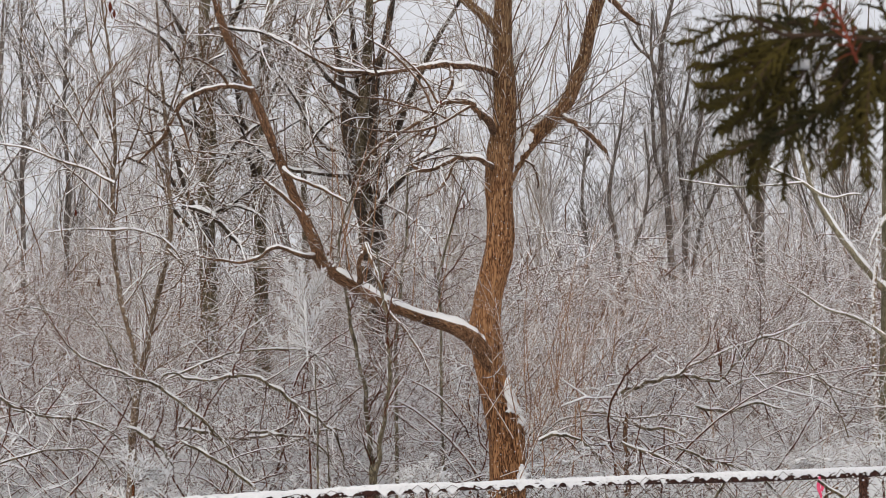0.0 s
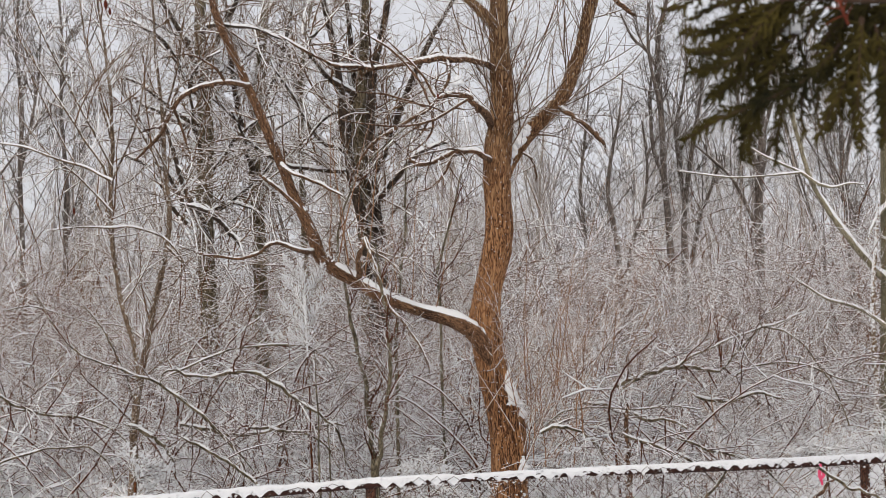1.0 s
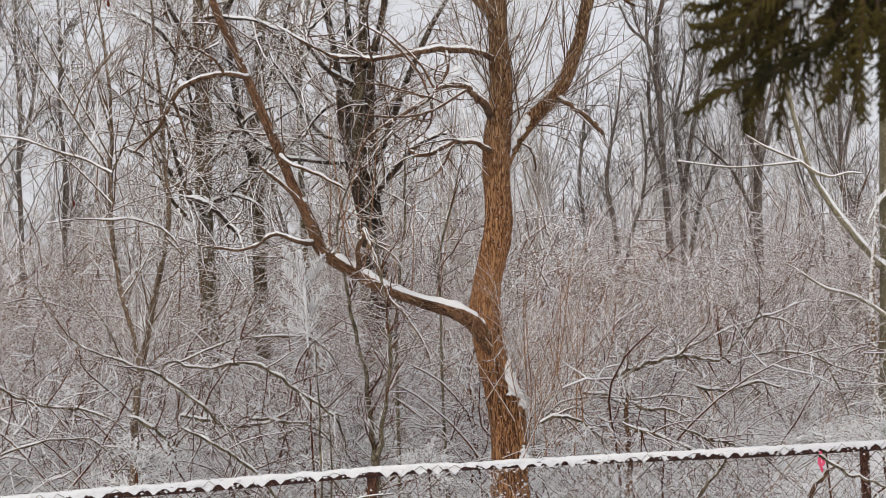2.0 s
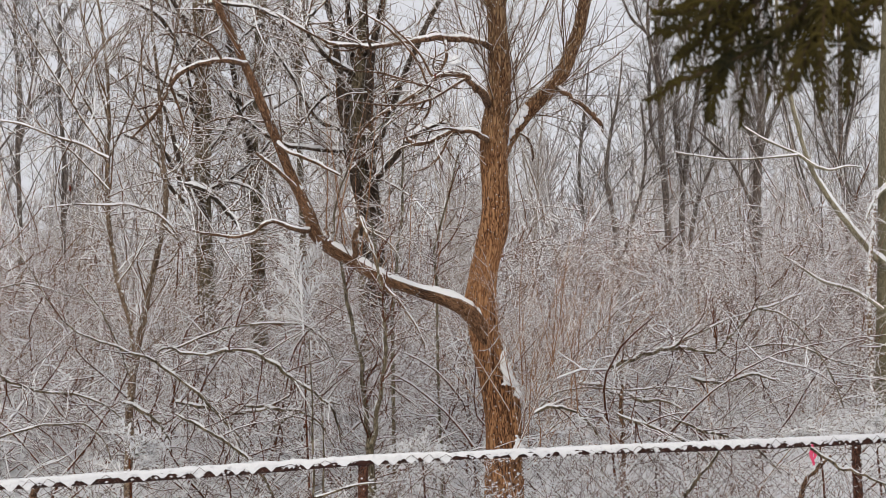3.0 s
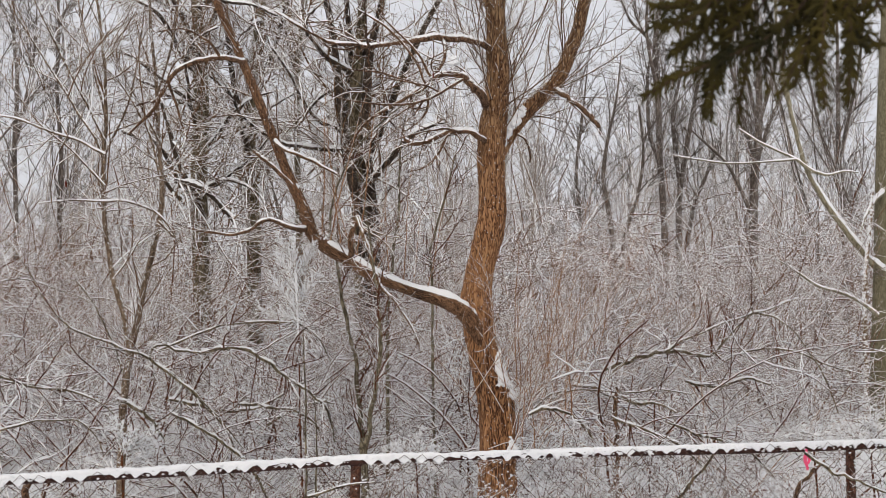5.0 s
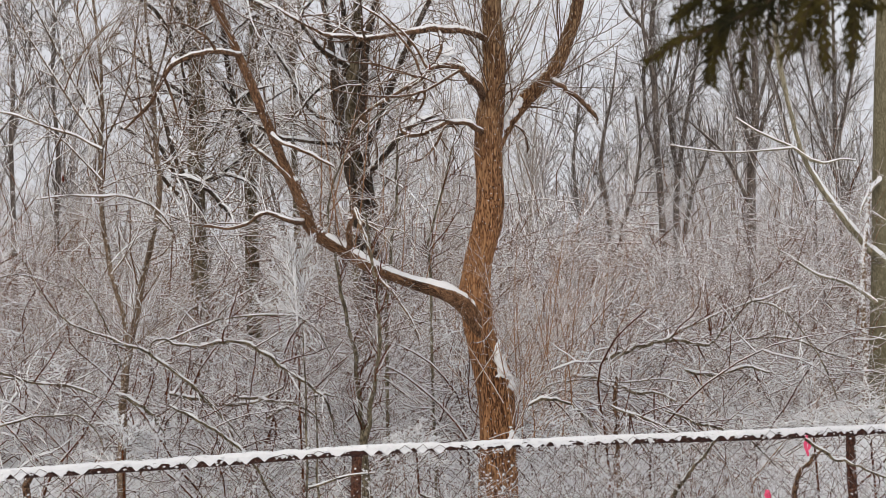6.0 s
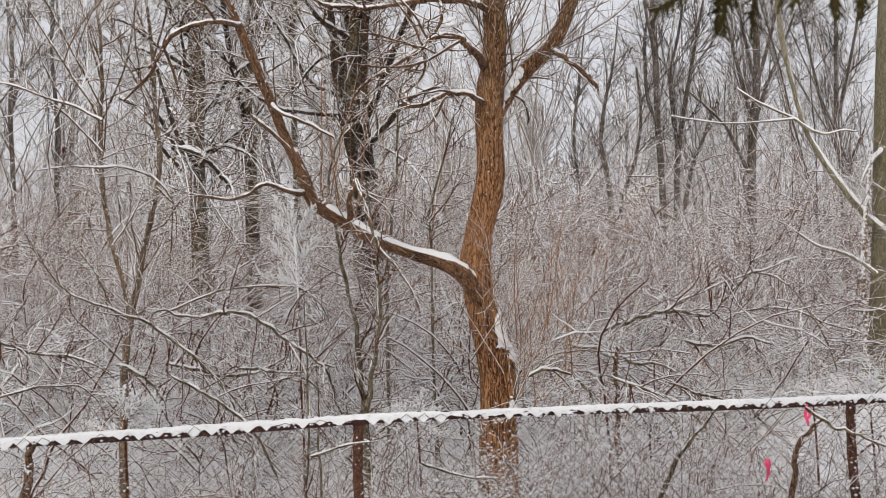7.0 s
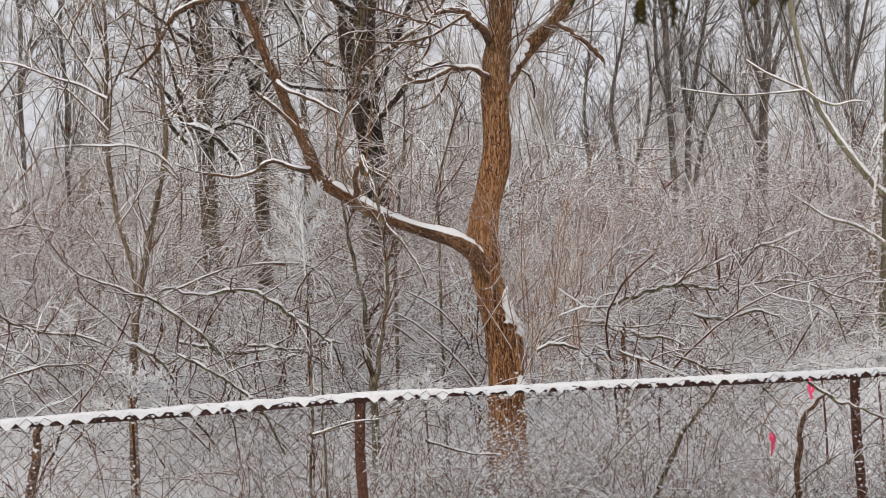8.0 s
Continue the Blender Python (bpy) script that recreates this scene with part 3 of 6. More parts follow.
    limbs.append(("snowy_branch", [(-0.72, 12.15, 3.40, 0.012), (-0.67, 12.15, 3.28, 0.010), (-0.53, 12.15, 3.19, 0.009), (-0.42, 12.15, 3.08, 0.008), (-0.36, 12.15, 2.95, 0.004)], 6, 0, 0))
    limbs.append(("snowy_branch", [(-0.67, 12.15, 3.29, 0.010), (-0.47, 12.15, 3.21, 0.008), (-0.29, 12.15, 3.17, 0.007), (-0.21, 12.15, 3.07, 0.006), (-0.13, 12.15, 2.93, 0.004)], 6, 0, 0))
    limbs.append(("branch", [(-1.25, 12.48, 3.32, 0.033), (-1.35, 12.20, 3.30, 0.021), (-1.52, 12.20, 3.37, 0.019), (-1.62, 12.20, 3.38, 0.017), (-1.75, 12.20, 3.29, 0.016), (-1.92, 12.20, 3.25, 0.015), (-2.11, 12.20, 3.27, 0.013), (-2.33, 12.20, 3.32, 0.011), (-2.51, 12.20, 3.39, 0.006)], 8, 0, 0.013))
    limbs.append(("branch", [(-1.35, 12.48, 3.71, 0.027), (-1.46, 12.40, 3.83, 0.022), (-1.57, 12.40, 3.93, 0.022), (-1.66, 12.40, 4.01, 0.020), (-1.75, 12.40, 4.09, 0.016)], 6, 0, 0.015))
    limbs.append(("branch", [(-1.55, 12.48, 4.19, 0.027), (-1.38, 12.20, 4.04, 0.016), (-1.21, 12.20, 3.97, 0.016), (-1.05, 12.20, 3.88, 0.013), (-0.93, 12.20, 3.81, 0.008)], 6, 0, 0.015))
    lumps = [
        (0.60, 12.505, 2.00, 0.034, 0.025, 0.12), (0.63, 12.505, 1.88, 0.052, 0.03, 0.085), (0.665, 12.515, 1.80, 0.050, 0.03, 0.045), (0.60, 12.49, 1.79, 0.034, 0.025, 0.020), (0.72, 12.52, 1.70, 0.030, 0.03, 0.05),
        (0.21, 12.28, 4.92, 0.05, 0.05, 0.06), (0.71, 12.68, 4.24, 0.026, 0.04, 0.09), (0.75, 12.70, 4.33, 0.038, 0.04, 0.08), (0.80, 12.70, 4.39, 0.042, 0.04, 0.075), (0.85, 12.71, 4.45, 0.038, 0.04, 0.065), (0.90, 12.72, 4.51, 0.032, 0.035, 0.05),
        (0.70, 12.35, 1.19, 0.05, 0.06, 0.06)]
    t, paths = tree_of("leaning_tree", "large orange-brown furrowed tree with a snow-laden low limb", "tree", limbs, (M_TRUNK, M_LIMB))
    for k, (x, y, z, a, b, c) in enumerate(lumps):
        part("snow_lump", lump((x, y, z), (a, b, c), k, t.location), t, "lump of snow lodged in a fork", "stuff")
    rng = np.random.default_rng(11)
    for ob in [c for c in t.children if c.name.startswith(("trunk", "low_limb", "limb"))]:
        co = np.empty(len(ob.data.vertices) * 3)
        ob.data.vertices.foreach_get("co", co)
        few = 1300 if ob.name.startswith("trunk") else 320
        part("snow_fleck", mesh_from("snow_fleck", *clumps(rng, co.reshape(-1, 2, 3), few, 0.003, 0.0075), M_SNOW), ob, "flecks of snow stuck to the bark", "stuff")
    twigs_on(rng, t, [paths[i] for i in (4, 5, 7, 9)], M_LIMB, [(2.2, 0.2, 0.95, 60, 1.3, 0, 0.020, 10, 0.26, 0.0), (4, 0.2, 0.95, 50, 0.6, 0.5, 0.010, 6, 0.26, 0.0)], "side_branch", 5)
    twigs_on(rng, t, [paths[2], paths[3]], M_TWIG, [(13, 0.15, 0.98, 50, 1.5, 0, 0.008, 9, 0.12, 0.05), (5, 0.1, 0.9, 40, 0.6, 0.5, 0.006, 5, 0.16, 0.03)])
    twigs_on(rng, t, [paths[i] for i in (4, 5, 7)], M_TWIG, [(7, 0.12, 0.98, 58, 0.9, 0, 0.011, 10, 0.42, 0.0), (4, 0.1, 0.9, 52, 0.35, 0.5, 0.007, 6, 0.45, 0.0)])
    twigs_on(rng, t, [paths[1]], M_TWIG, [(5, 0.3, 0.98, 50, 0.9, 0, 0.009, 8, 0.18, 0.03), (4, 0.1, 0.9, 50, 0.4, 0.5, 0.006, 5, 0.2, 0.0)])
    twigs_on(rng, t, paths[9:18], M_TWIG, [(6, 0.1, 0.98, 55, 0.6, 0, 0.0085, 7, 0.22, 0.0), (4, 0.1, 0.9, 50, 0.3, 0.5, 0.006, 4, 0.22, 0.0)])
    # straight young shoots standing on the low limb
    c, n = paths[1][0][0], 12
    p, r = grow(rng, c[rng.integers(20, 70, n)], np.column_stack([rng.normal(0.15, 0.2, n), rng.normal(0, 0.2, n), np.ones(n)]), rng.uniform(0.6, 1.7, n), rng.uniform(0.005, 0.008, n), 8, 0.05, 0.03)
    for k in range(n):
        part("shoot", mesh_from("shoot", *tubes([(p[k:k + 1], r[k:k + 1])], 4), M_RUSSET), t, "thin upright russet shoot")
    top = (paths[0][0][:, 200:], paths[0][1][:, 200:])
    twigs_on(rng, t, [top], M_TWIG, [(17, 0.0, 0.95, 55, 1.7, 0, 0.008, 10, 0.10, 0.10), (5, 0.1, 0.9, 38, 0.8, 0.5, 0.0058, 6, 0.13, 0.05)])


make_main_tree()


def make_right_tree():
    limbs = []
    limbs.append(("trunk", [(6.71, 20.00, 0.18, 0.193), (6.77, 20.00, 1.03, 0.176), (6.84, 20.00, 1.89, 0.167), (6.91, 20.00, 2.76, 0.158), (6.98, 20.00, 3.64, 0.149), (7.08, 20.00, 4.98, 0.149), (7.18, 20.00, 6.34, 0.141), (7.30, 20.00, 7.63, 0.132), (7.47, 20.00, 9.61, 0.105), (7.67, 20.00, 12.02, 0.044)], 20, 0.03, 0))
    limbs.append(("snowy_stem", [(6.41, 19.60, 0.54, 0.043), (6.48, 19.60, 1.89, 0.043), (6.49, 19.60, 2.57, 0.043), (6.53, 19.60, 3.09, 0.043), (6.58, 19.60, 3.61, 0.034), (6.66, 19.60, 4.13, 0.026), (6.73, 19.60, 4.66, 0.009)], 6, 0, 0.0))
    limbs.append(("long_limb", [(7.02, 19.95, 3.36, 0.070), (6.70, 19.75, 3.56, 0.056), (6.40, 19.70, 3.93, 0.050), (6.15, 19.70, 4.31, 0.046), (5.94, 19.70, 4.65, 0.042), (5.75, 19.70, 5.06, 0.038), (5.65, 19.70, 5.48, 0.036), (5.55, 19.70, 5.99, 0.035), (5.48, 19.70, 6.49, 0.043), (5.42, 19.70, 7.04, 0.035), (5.39, 19.70, 7.77, 0.026), (5.35, 19.70, 8.70, 0.009)], 10, 0.04, 0.085))
    limbs.append(("branch", [(7.05, 19.95, 4.72, 0.045), (6.80, 19.75, 4.52, 0.034), (6.62, 19.65, 4.28, 0.022), (6.50, 19.60, 4.02, 0.008)], 8, 0, 0.05))
    limbs.append(("branch", [(5.81, 19.60, 4.98, 0.043), (5.57, 19.60, 5.17, 0.022), (5.28, 19.60, 5.31, 0.019), (4.98, 19.60, 5.47, 0.015), (4.71, 19.60, 5.66, 0.009)], 6, 0, 0.014))
    limbs.append(("branch", [(5.78, 19.50, 4.97, 0.034), (6.01, 19.50, 4.90, 0.019), (6.27, 19.50, 4.95, 0.015), (6.49, 19.50, 4.93, 0.009)], 6, 0, 0.012))
    limbs.append(("branch", [(5.55, 19.50, 5.15, 0.019), (5.11, 19.50, 5.12, 0.016), (4.50, 19.50, 5.11, 0.015), (3.98, 19.50, 5.18, 0.012), (3.64, 19.50, 5.25, 0.009)], 6, 0, 0.012))
    limbs.append(("branch", [(6.59, 19.30, 2.73, 0.051), (6.38, 19.30, 2.92, 0.025), (6.05, 19.30, 3.08, 0.025), (5.72, 19.30, 3.19, 0.020), (5.39, 19.30, 3.43, 0.017), (5.11, 19.30, 3.61, 0.008)], 6, 0, 0.014))
    t, paths = tree_of("smooth_tree", "smooth grey-green tree with one long snowy limb", "tree", limbs, (M_GREY, M_GREYLIMB))
    rng = np.random.default_rng(21)
    part("snow_pad", mesh_from("snow_pad", *clumps(rng, np.repeat(paths[1][0], 6, 0) + rng.normal(0, 0.02, (6, paths[1][0].shape[1], 3)), 150, 0.014, 0.040), M_SNOW), t, "snow plastered on the side stem", "stuff")
    twigs_on(rng, t, paths[1:], M_DARKTWIG, [(3, 0.2, 0.98, 45, 1.2, 0, 0.007, 8, 0.10, 0.03), (5, 0.1, 0.9, 40, 0.6, 0.5, 0.005, 6, 0.12, 0.0)])


make_right_tree()


def make_left_trees():
    limbs = []
    limbs.append(("trunk", [(-3.27, 13.50, 1.21, 0.044), (-3.25, 13.50, 1.68, 0.040), (-3.21, 13.50, 2.08, 0.039), (-3.17, 13.50, 2.32, 0.039), (-3.12, 13.50, 2.52, 0.036), (-3.07, 13.50, 2.79, 0.034), (-2.98, 13.50, 3.18, 0.032), (-2.90, 13.50, 3.57, 0.028), (-2.87, 13.50, 3.93, 0.026), (-2.91, 13.50, 4.42, 0.024), (-2.93, 13.50, 4.91, 0.020), (-2.99, 13.50, 5.53, 0.016), (-3.03, 13.50, 6.16, 0.012), (-3.07, 13.50, 7.06, 0.006)], 10, 0.08, 0))
    limbs.append(("stem", [(-3.03, 12.80, 2.18, 0.027), (-3.10, 12.80, 2.52, 0.025), (-3.17, 12.80, 2.80, 0.025), (-3.25, 12.80, 3.20, 0.025), (-3.29, 12.80, 3.49, 0.025), (-3.31, 12.80, 3.83, 0.025), (-3.30, 12.80, 4.21, 0.023), (-3.29, 12.80, 4.58, 0.019), (-3.31, 12.80, 5.05, 0.016), (-3.37, 12.80, 5.59, 0.013), (-3.44, 12.80, 6.07, 0.010), (-3.47, 12.80, 6.61, 0.006)], 10, 0.06, 0))
    limbs.append(("branch", [(-3.18, 12.30, 4.03, 0.018), (-3.28, 12.30, 4.25, 0.015), (-3.42, 12.30, 4.45, 0.014), (-3.59, 12.30, 4.74, 0.012), (-3.79, 12.30, 5.05, 0.010), (-3.99, 12.30, 5.37, 0.008), (-4.19, 12.30, 5.69, 0.005)], 6, 0, 0.012))
    limbs.append(("branch", [(-3.09, 12.00, 4.00, 0.014), (-3.34, 12.00, 4.14, 0.012), (-3.61, 12.00, 4.23, 0.011), (-3.93, 12.00, 4.36, 0.009), (-4.20, 12.00, 4.41, 0.007), (-4.42, 12.00, 4.47, 0.005)], 6, 0, 0.014))
    limbs.append(("branch", [(-2.69, 12.50, 3.43, 0.015), (-2.52, 12.50, 3.26, 0.011), (-2.69, 12.50, 3.49, 0.011), (-2.97, 12.50, 3.62, 0.011), (-3.25, 12.50, 3.63, 0.010), (-3.52, 12.50, 3.65, 0.008), (-3.86, 12.50, 3.62, 0.005)], 6, 0, 0.014))
    limbs.append(("branch", [(-2.79, 13.00, 3.97, 0.015), (-2.89, 13.00, 4.38, 0.013), (-3.09, 13.00, 4.77, 0.011), (-3.30, 13.00, 5.04, 0.010), (-3.57, 13.00, 5.29, 0.009), (-3.81, 13.00, 5.57, 0.008), (-3.99, 13.00, 5.90, 0.006)], 6, 0, 0.012))
    limbs.append(("branch", [(-3.24, 12.60, 4.25, 0.014), (-3.57, 12.60, 4.89, 0.012), (-3.89, 12.60, 5.54, 0.010), (-4.10, 12.60, 6.02, 0.007)], 6, 0, 0.010))
    limbs.append(("branch", [(-3.32, 12.90, 4.55, 0.014), (-3.48, 12.90, 5.20, 0.011), (-3.60, 12.90, 5.74, 0.009), (-3.67, 12.90, 6.29, 0.006)], 6, 0, 0.010))
    limbs.append(("branch", [(-2.84, 13.20, 4.36, 0.015), (-3.11, 13.20, 4.88, 0.013), (-3.41, 13.20, 5.46, 0.010), (-3.63, 13.20, 5.96, 0.007)], 6, 0, 0.010))
    limbs.append(("branch", [(-2.96, 13.60, 4.93, 0.014), (-2.81, 13.60, 5.43, 0.012), (-2.72, 13.60, 6.00, 0.008), (-2.69, 13.60, 6.44, 0.006)], 6, 0, 0.010))
    limbs.append(("branch", [(-3.36, 13.00, 4.16, 0.014), (-3.15, 13.00, 4.62, 0.011), (-3.03, 13.00, 5.10, 0.009), (-2.95, 13.00, 5.76, 0.006)], 6, 0, 0.010))
    limbs.append(("branch", [(-3.19, 12.40, 3.77, 0.013), (-3.50, 12.40, 4.11, 0.011), (-3.84, 12.40, 4.40, 0.009), (-4.18, 12.40, 4.86, 0.007), (-4.47, 12.40, 5.21, 0.004)], 6, 0, 0.010))
    t, paths = tree_of("slender_tree", "slender grey-brown twin-stemmed tree with snowy twigs", "tree", limbs, (M_SLIM, M_SLIM))
    rng = np.random.default_rng(31)
    twigs_on(rng, t, paths, M_DARKTWIG, [(8, 0.2, 0.98, 52, 1.2, 0, 0.010, 7, 0.2, 0.03), (7, 0.1, 0.95, 50, 0.45, 0.5, 0.007, 4, 0.25, 0.01)])


make_left_trees()


def make_arching_boughs():
    """Bent and fallen boughs among the brush, each a thing of its own."""
    rng = np.random.default_rng(41)
    def bough(name, label, *lines):
        foot = lines[0][0]
        t = thing(name, (0, 0, 0), label, "bough" if "bough" in name else "sapling", "boughs in the thicket")
        t.location = foot[:3]
        paths = []
        for k, pts in enumerate(lines):
            if "bough" not in name:
                pts = [(pts[0][0], pts[0][1], ground_height(*pts[0][:2]) - 0.1, pts[0][3])] + pts
            p, r = smooth_path([(a - foot[0], b - foot[1], c - foot[2], d) for a, b, c, d in pts], 6)
            p, r = crooked(p, r * (0.48 if "bough" in name else 0.75) * np.linspace(1.15, 0.6, r.shape[1])[None], k * 3.1 + foot[0], 1.5)
            limb = part("stem", mesh_from("stem", *rough_limb(p, r, 8, 0.06, k * 1.7), M_MOSS if name == "sapling" else M_LIMB if name == "broken_snag" else M_DARK), t)
            if "bough" in name:
                part("snow", mesh_from("snow", *snow_cap(p, r, min(0.015, 1.1 * r.mean()), seed=k * 1.3 + foot[0], gaps=0.7), M_SNOW), limb, "fresh snow along the top")
            paths.append((p, r))
        if foot[1] < 8.5:
            twigs_on(rng, t, paths, M_BRUSH, [(9, 0.1, 0.98, 55, 0.22, 0, 0.0045, 5, 0.24, 0.0), (4, 0.1, 0.9, 50, 0.10, 0.5, 0.003, 3, 0.3, 0.0)])
        elif "snag" not in name:
            twigs_on(rng, t, paths, M_BRUSH, [(10, 0.05, 0.98, 58, 0.8, 0, 0.009, 7, 0.24, -0.02), (6, 0.1, 0.9, 55, 0.3, 0.5, 0.0055, 3, 0.3, -0.02)])

    bough("fallen_bough", "bent grey bough arching over, white with snow", [(-2.10, 11.60, 2.12, 0.031), (-1.98, 11.60, 2.14, 0.031), (-1.83, 11.60, 2.15, 0.031), (-1.67, 11.60, 2.12, 0.033), (-1.50, 11.60, 2.02, 0.036), (-1.38, 11.60, 1.92, 0.036), (-1.25, 11.60, 1.82, 0.036), (-1.10, 11.60, 1.71, 0.036), (-0.98, 11.60, 1.58, 0.031), (-0.92, 11.60, 1.30, 0.025)], [(-2.06, 11.60, 2.10, 0.025), (-2.29, 11.60, 2.14, 0.023), (-2.44, 11.60, 2.19, 0.023), (-2.53, 11.60, 2.16, 0.023), (-2.57, 11.60, 2.08, 0.020)], [(-2.55, 11.50, 2.08, 0.025), (-2.37, 11.50, 1.93, 0.025), (-2.19, 11.50, 1.80, 0.023), (-2.04, 11.50, 1.65, 0.020), (-1.87, 11.50, 1.47, 0.020), (-1.72, 11.50, 1.27, 0.015)], [(-2.53, 11.40, 2.07, 0.025), (-2.75, 11.40, 2.16, 0.023), (-2.95, 11.40, 2.24, 0.022), (-3.15, 11.40, 2.31, 0.020), (-3.33, 11.40, 2.45, 0.018), (-3.48, 11.40, 2.65, 0.015), (-3.61, 11.40, 2.88, 0.013), (-3.76, 11.40, 3.09, 0.010), (-3.97, 11.40, 3.27, 0.005)])
    bough("fallen_bough", "dark fallen bough with forked end, snow on top", [(1.69, 13.20, 1.92, 0.041), (1.87, 13.20, 1.97, 0.041), (2.08, 13.20, 2.05, 0.043), (2.28, 13.20, 2.09, 0.043), (2.51, 13.20, 2.08, 0.041), (2.72, 13.20, 2.04, 0.041), (2.80, 13.20, 2.05, 0.035), (2.95, 13.20, 2.20, 0.032), (3.13, 13.20, 2.39, 0.029), (3.24, 13.20, 2.47, 0.029), (3.40, 13.20, 2.50, 0.023), (3.55, 13.20, 2.56, 0.020), (3.73, 13.20, 2.62, 0.012)], [(2.29, 13.10, 2.08, 0.029), (2.53, 13.10, 2.21, 0.026), (2.82, 13.10, 2.33, 0.023), (3.20, 13.10, 2.46, 0.020)], [(3.22, 13.10, 2.46, 0.017), (3.20, 13.10, 2.56, 0.015), (3.38, 13.10, 2.65, 0.014), (3.50, 13.10, 2.73, 0.006)], [(1.72, 13.00, 1.84, 0.034), (1.80, 13.00, 1.92, 0.034), (1.88, 13.00, 2.01, 0.029), (1.82, 13.00, 2.05, 0.017)], [(3.28, 13.30, 2.47, 0.021), (3.48, 13.30, 2.43, 0.018), (3.68, 13.30, 2.28, 0.018), (3.84, 13.30, 2.04, 0.021), (3.99, 13.30, 1.75, 0.023), (4.09, 13.30, 1.43, 0.023)])
    bough("fallen_bough", "snowy grey bough lying through the thicket", [(-1.95, 9.50, 1.63, 0.008), (-1.84, 9.50, 1.57, 0.021), (-1.71, 9.50, 1.49, 0.025), (-1.59, 9.50, 1.42, 0.027), (-1.46, 9.50, 1.32, 0.029), (-1.32, 9.50, 1.16, 0.029), (-1.18, 9.50, 0.87, 0.029)])
    # added bough: its dark wood stands for shaded gaps in the brush
    bough("fallen_bough", "dark bough with snow on it, added for a shaded gap low in the brush", [(-1.90, 12.40, 1.65, 0.022), (-1.74, 12.40, 1.64, 0.033), (-1.58, 12.40, 1.60, 0.035), (-1.36, 12.40, 1.57, 0.033), (-1.19, 12.40, 1.47, 0.027), (-1.04, 12.40, 1.22, 0.016)])
    bough("fallen_bough", "grey bough leaning low across the thicket, snow-topped", [(-3.87, 11.20, 2.01, 0.025), (-3.68, 11.20, 1.90, 0.025), (-3.43, 11.20, 1.83, 0.025), (-3.14, 11.20, 1.79, 0.022), (-2.87, 11.20, 1.67, 0.020), (-2.70, 11.20, 1.50, 0.015)])
    bough("fallen_bough", "thin snow-laden bough bowing over the brush", [(3.16, 14.50, 1.96, 0.013), (3.42, 14.50, 2.10, 0.022), (3.74, 14.50, 2.14, 0.025), (4.06, 14.50, 2.08, 0.025), (4.37, 14.50, 1.94, 0.025), (4.74, 14.50, 1.83, 0.019)])
    bough("fallen_bough", "long thin snowy bough bending to the ground", [(0.92, 12.60, 1.54, 0.011), (1.14, 12.60, 1.70, 0.017), (1.47, 12.60, 1.72, 0.019), (1.80, 12.60, 1.68, 0.020), (2.13, 12.60, 1.71, 0.020), (2.46, 12.60, 1.66, 0.017)])
    bough("fallen_bough", "grey forked bough arching through the thicket under snow", [(-2.61, 12.10, 2.15, 0.018), (-2.11, 12.10, 2.35, 0.019), (-1.82, 12.10, 2.40, 0.020), (-1.36, 12.10, 2.40, 0.021), (-1.18, 12.10, 2.32, 0.021), (-1.08, 12.10, 2.22, 0.019), (-0.97, 12.10, 1.99, 0.016)], [(-2.56, 11.70, 2.04, 0.021), (-2.31, 11.70, 1.88, 0.023), (-2.10, 11.70, 1.66, 0.024), (-1.89, 11.70, 1.41, 0.024), (-1.80, 11.70, 1.21, 0.021)])
    bough("fallen_bough", "thin grey boughs leaning together, white along the top", [(-3.35, 12.00, 2.83, 0.013), (-3.19, 12.00, 2.62, 0.016), (-3.08, 12.00, 2.41, 0.018), (-2.97, 12.00, 2.18, 0.020), (-2.91, 12.00, 1.96, 0.021)], [(-4.10, 12.00, 2.81, 0.011), (-3.85, 12.00, 2.84, 0.014), (-3.47, 12.00, 2.72, 0.016), (-3.19, 12.00, 2.62, 0.016)])
    bough("fallen_bough", "low snowy bough arching over the ground", [(-3.65, 10.60, 1.45, 0.016), (-3.34, 10.60, 1.54, 0.018), (-3.09, 10.60, 1.56, 0.019), (-2.90, 10.60, 1.54, 0.018), (-2.75, 10.60, 1.39, 0.015), (-2.69, 10.60, 1.20, 0.011)], [(-4.06, 12.20, 1.90, 0.016), (-3.80, 12.20, 1.86, 0.020), (-3.50, 12.20, 1.80, 0.021), (-3.38, 12.20, 1.85, 0.017), (-3.16, 12.20, 1.96, 0.011)])
    bough("fallen_bough", "dark rotten bough lying under the brush", [(-3.17, 12.80, 1.72, 0.028), (-2.94, 12.80, 1.61, 0.045), (-2.80, 12.80, 1.49, 0.045), (-2.68, 12.80, 1.31, 0.034)])
    # dark boughs added to make a patch of shade among the twigs
    bough("fallen_bough", "dark broken bough added for a shaded patch in the brush", [(-2.68, 13.00, 1.70, 0.023), (-2.45, 13.00, 1.65, 0.040), (-2.11, 13.00, 1.57, 0.043), (-1.77, 13.00, 1.61, 0.034), (-1.54, 13.00, 1.72, 0.023)], [(-1.69, 12.90, 1.43, 0.028), (-1.50, 12.90, 1.54, 0.040), (-1.36, 12.90, 1.60, 0.042), (-1.16, 12.90, 1.65, 0.034), (-1.02, 12.90, 1.63, 0.023)])
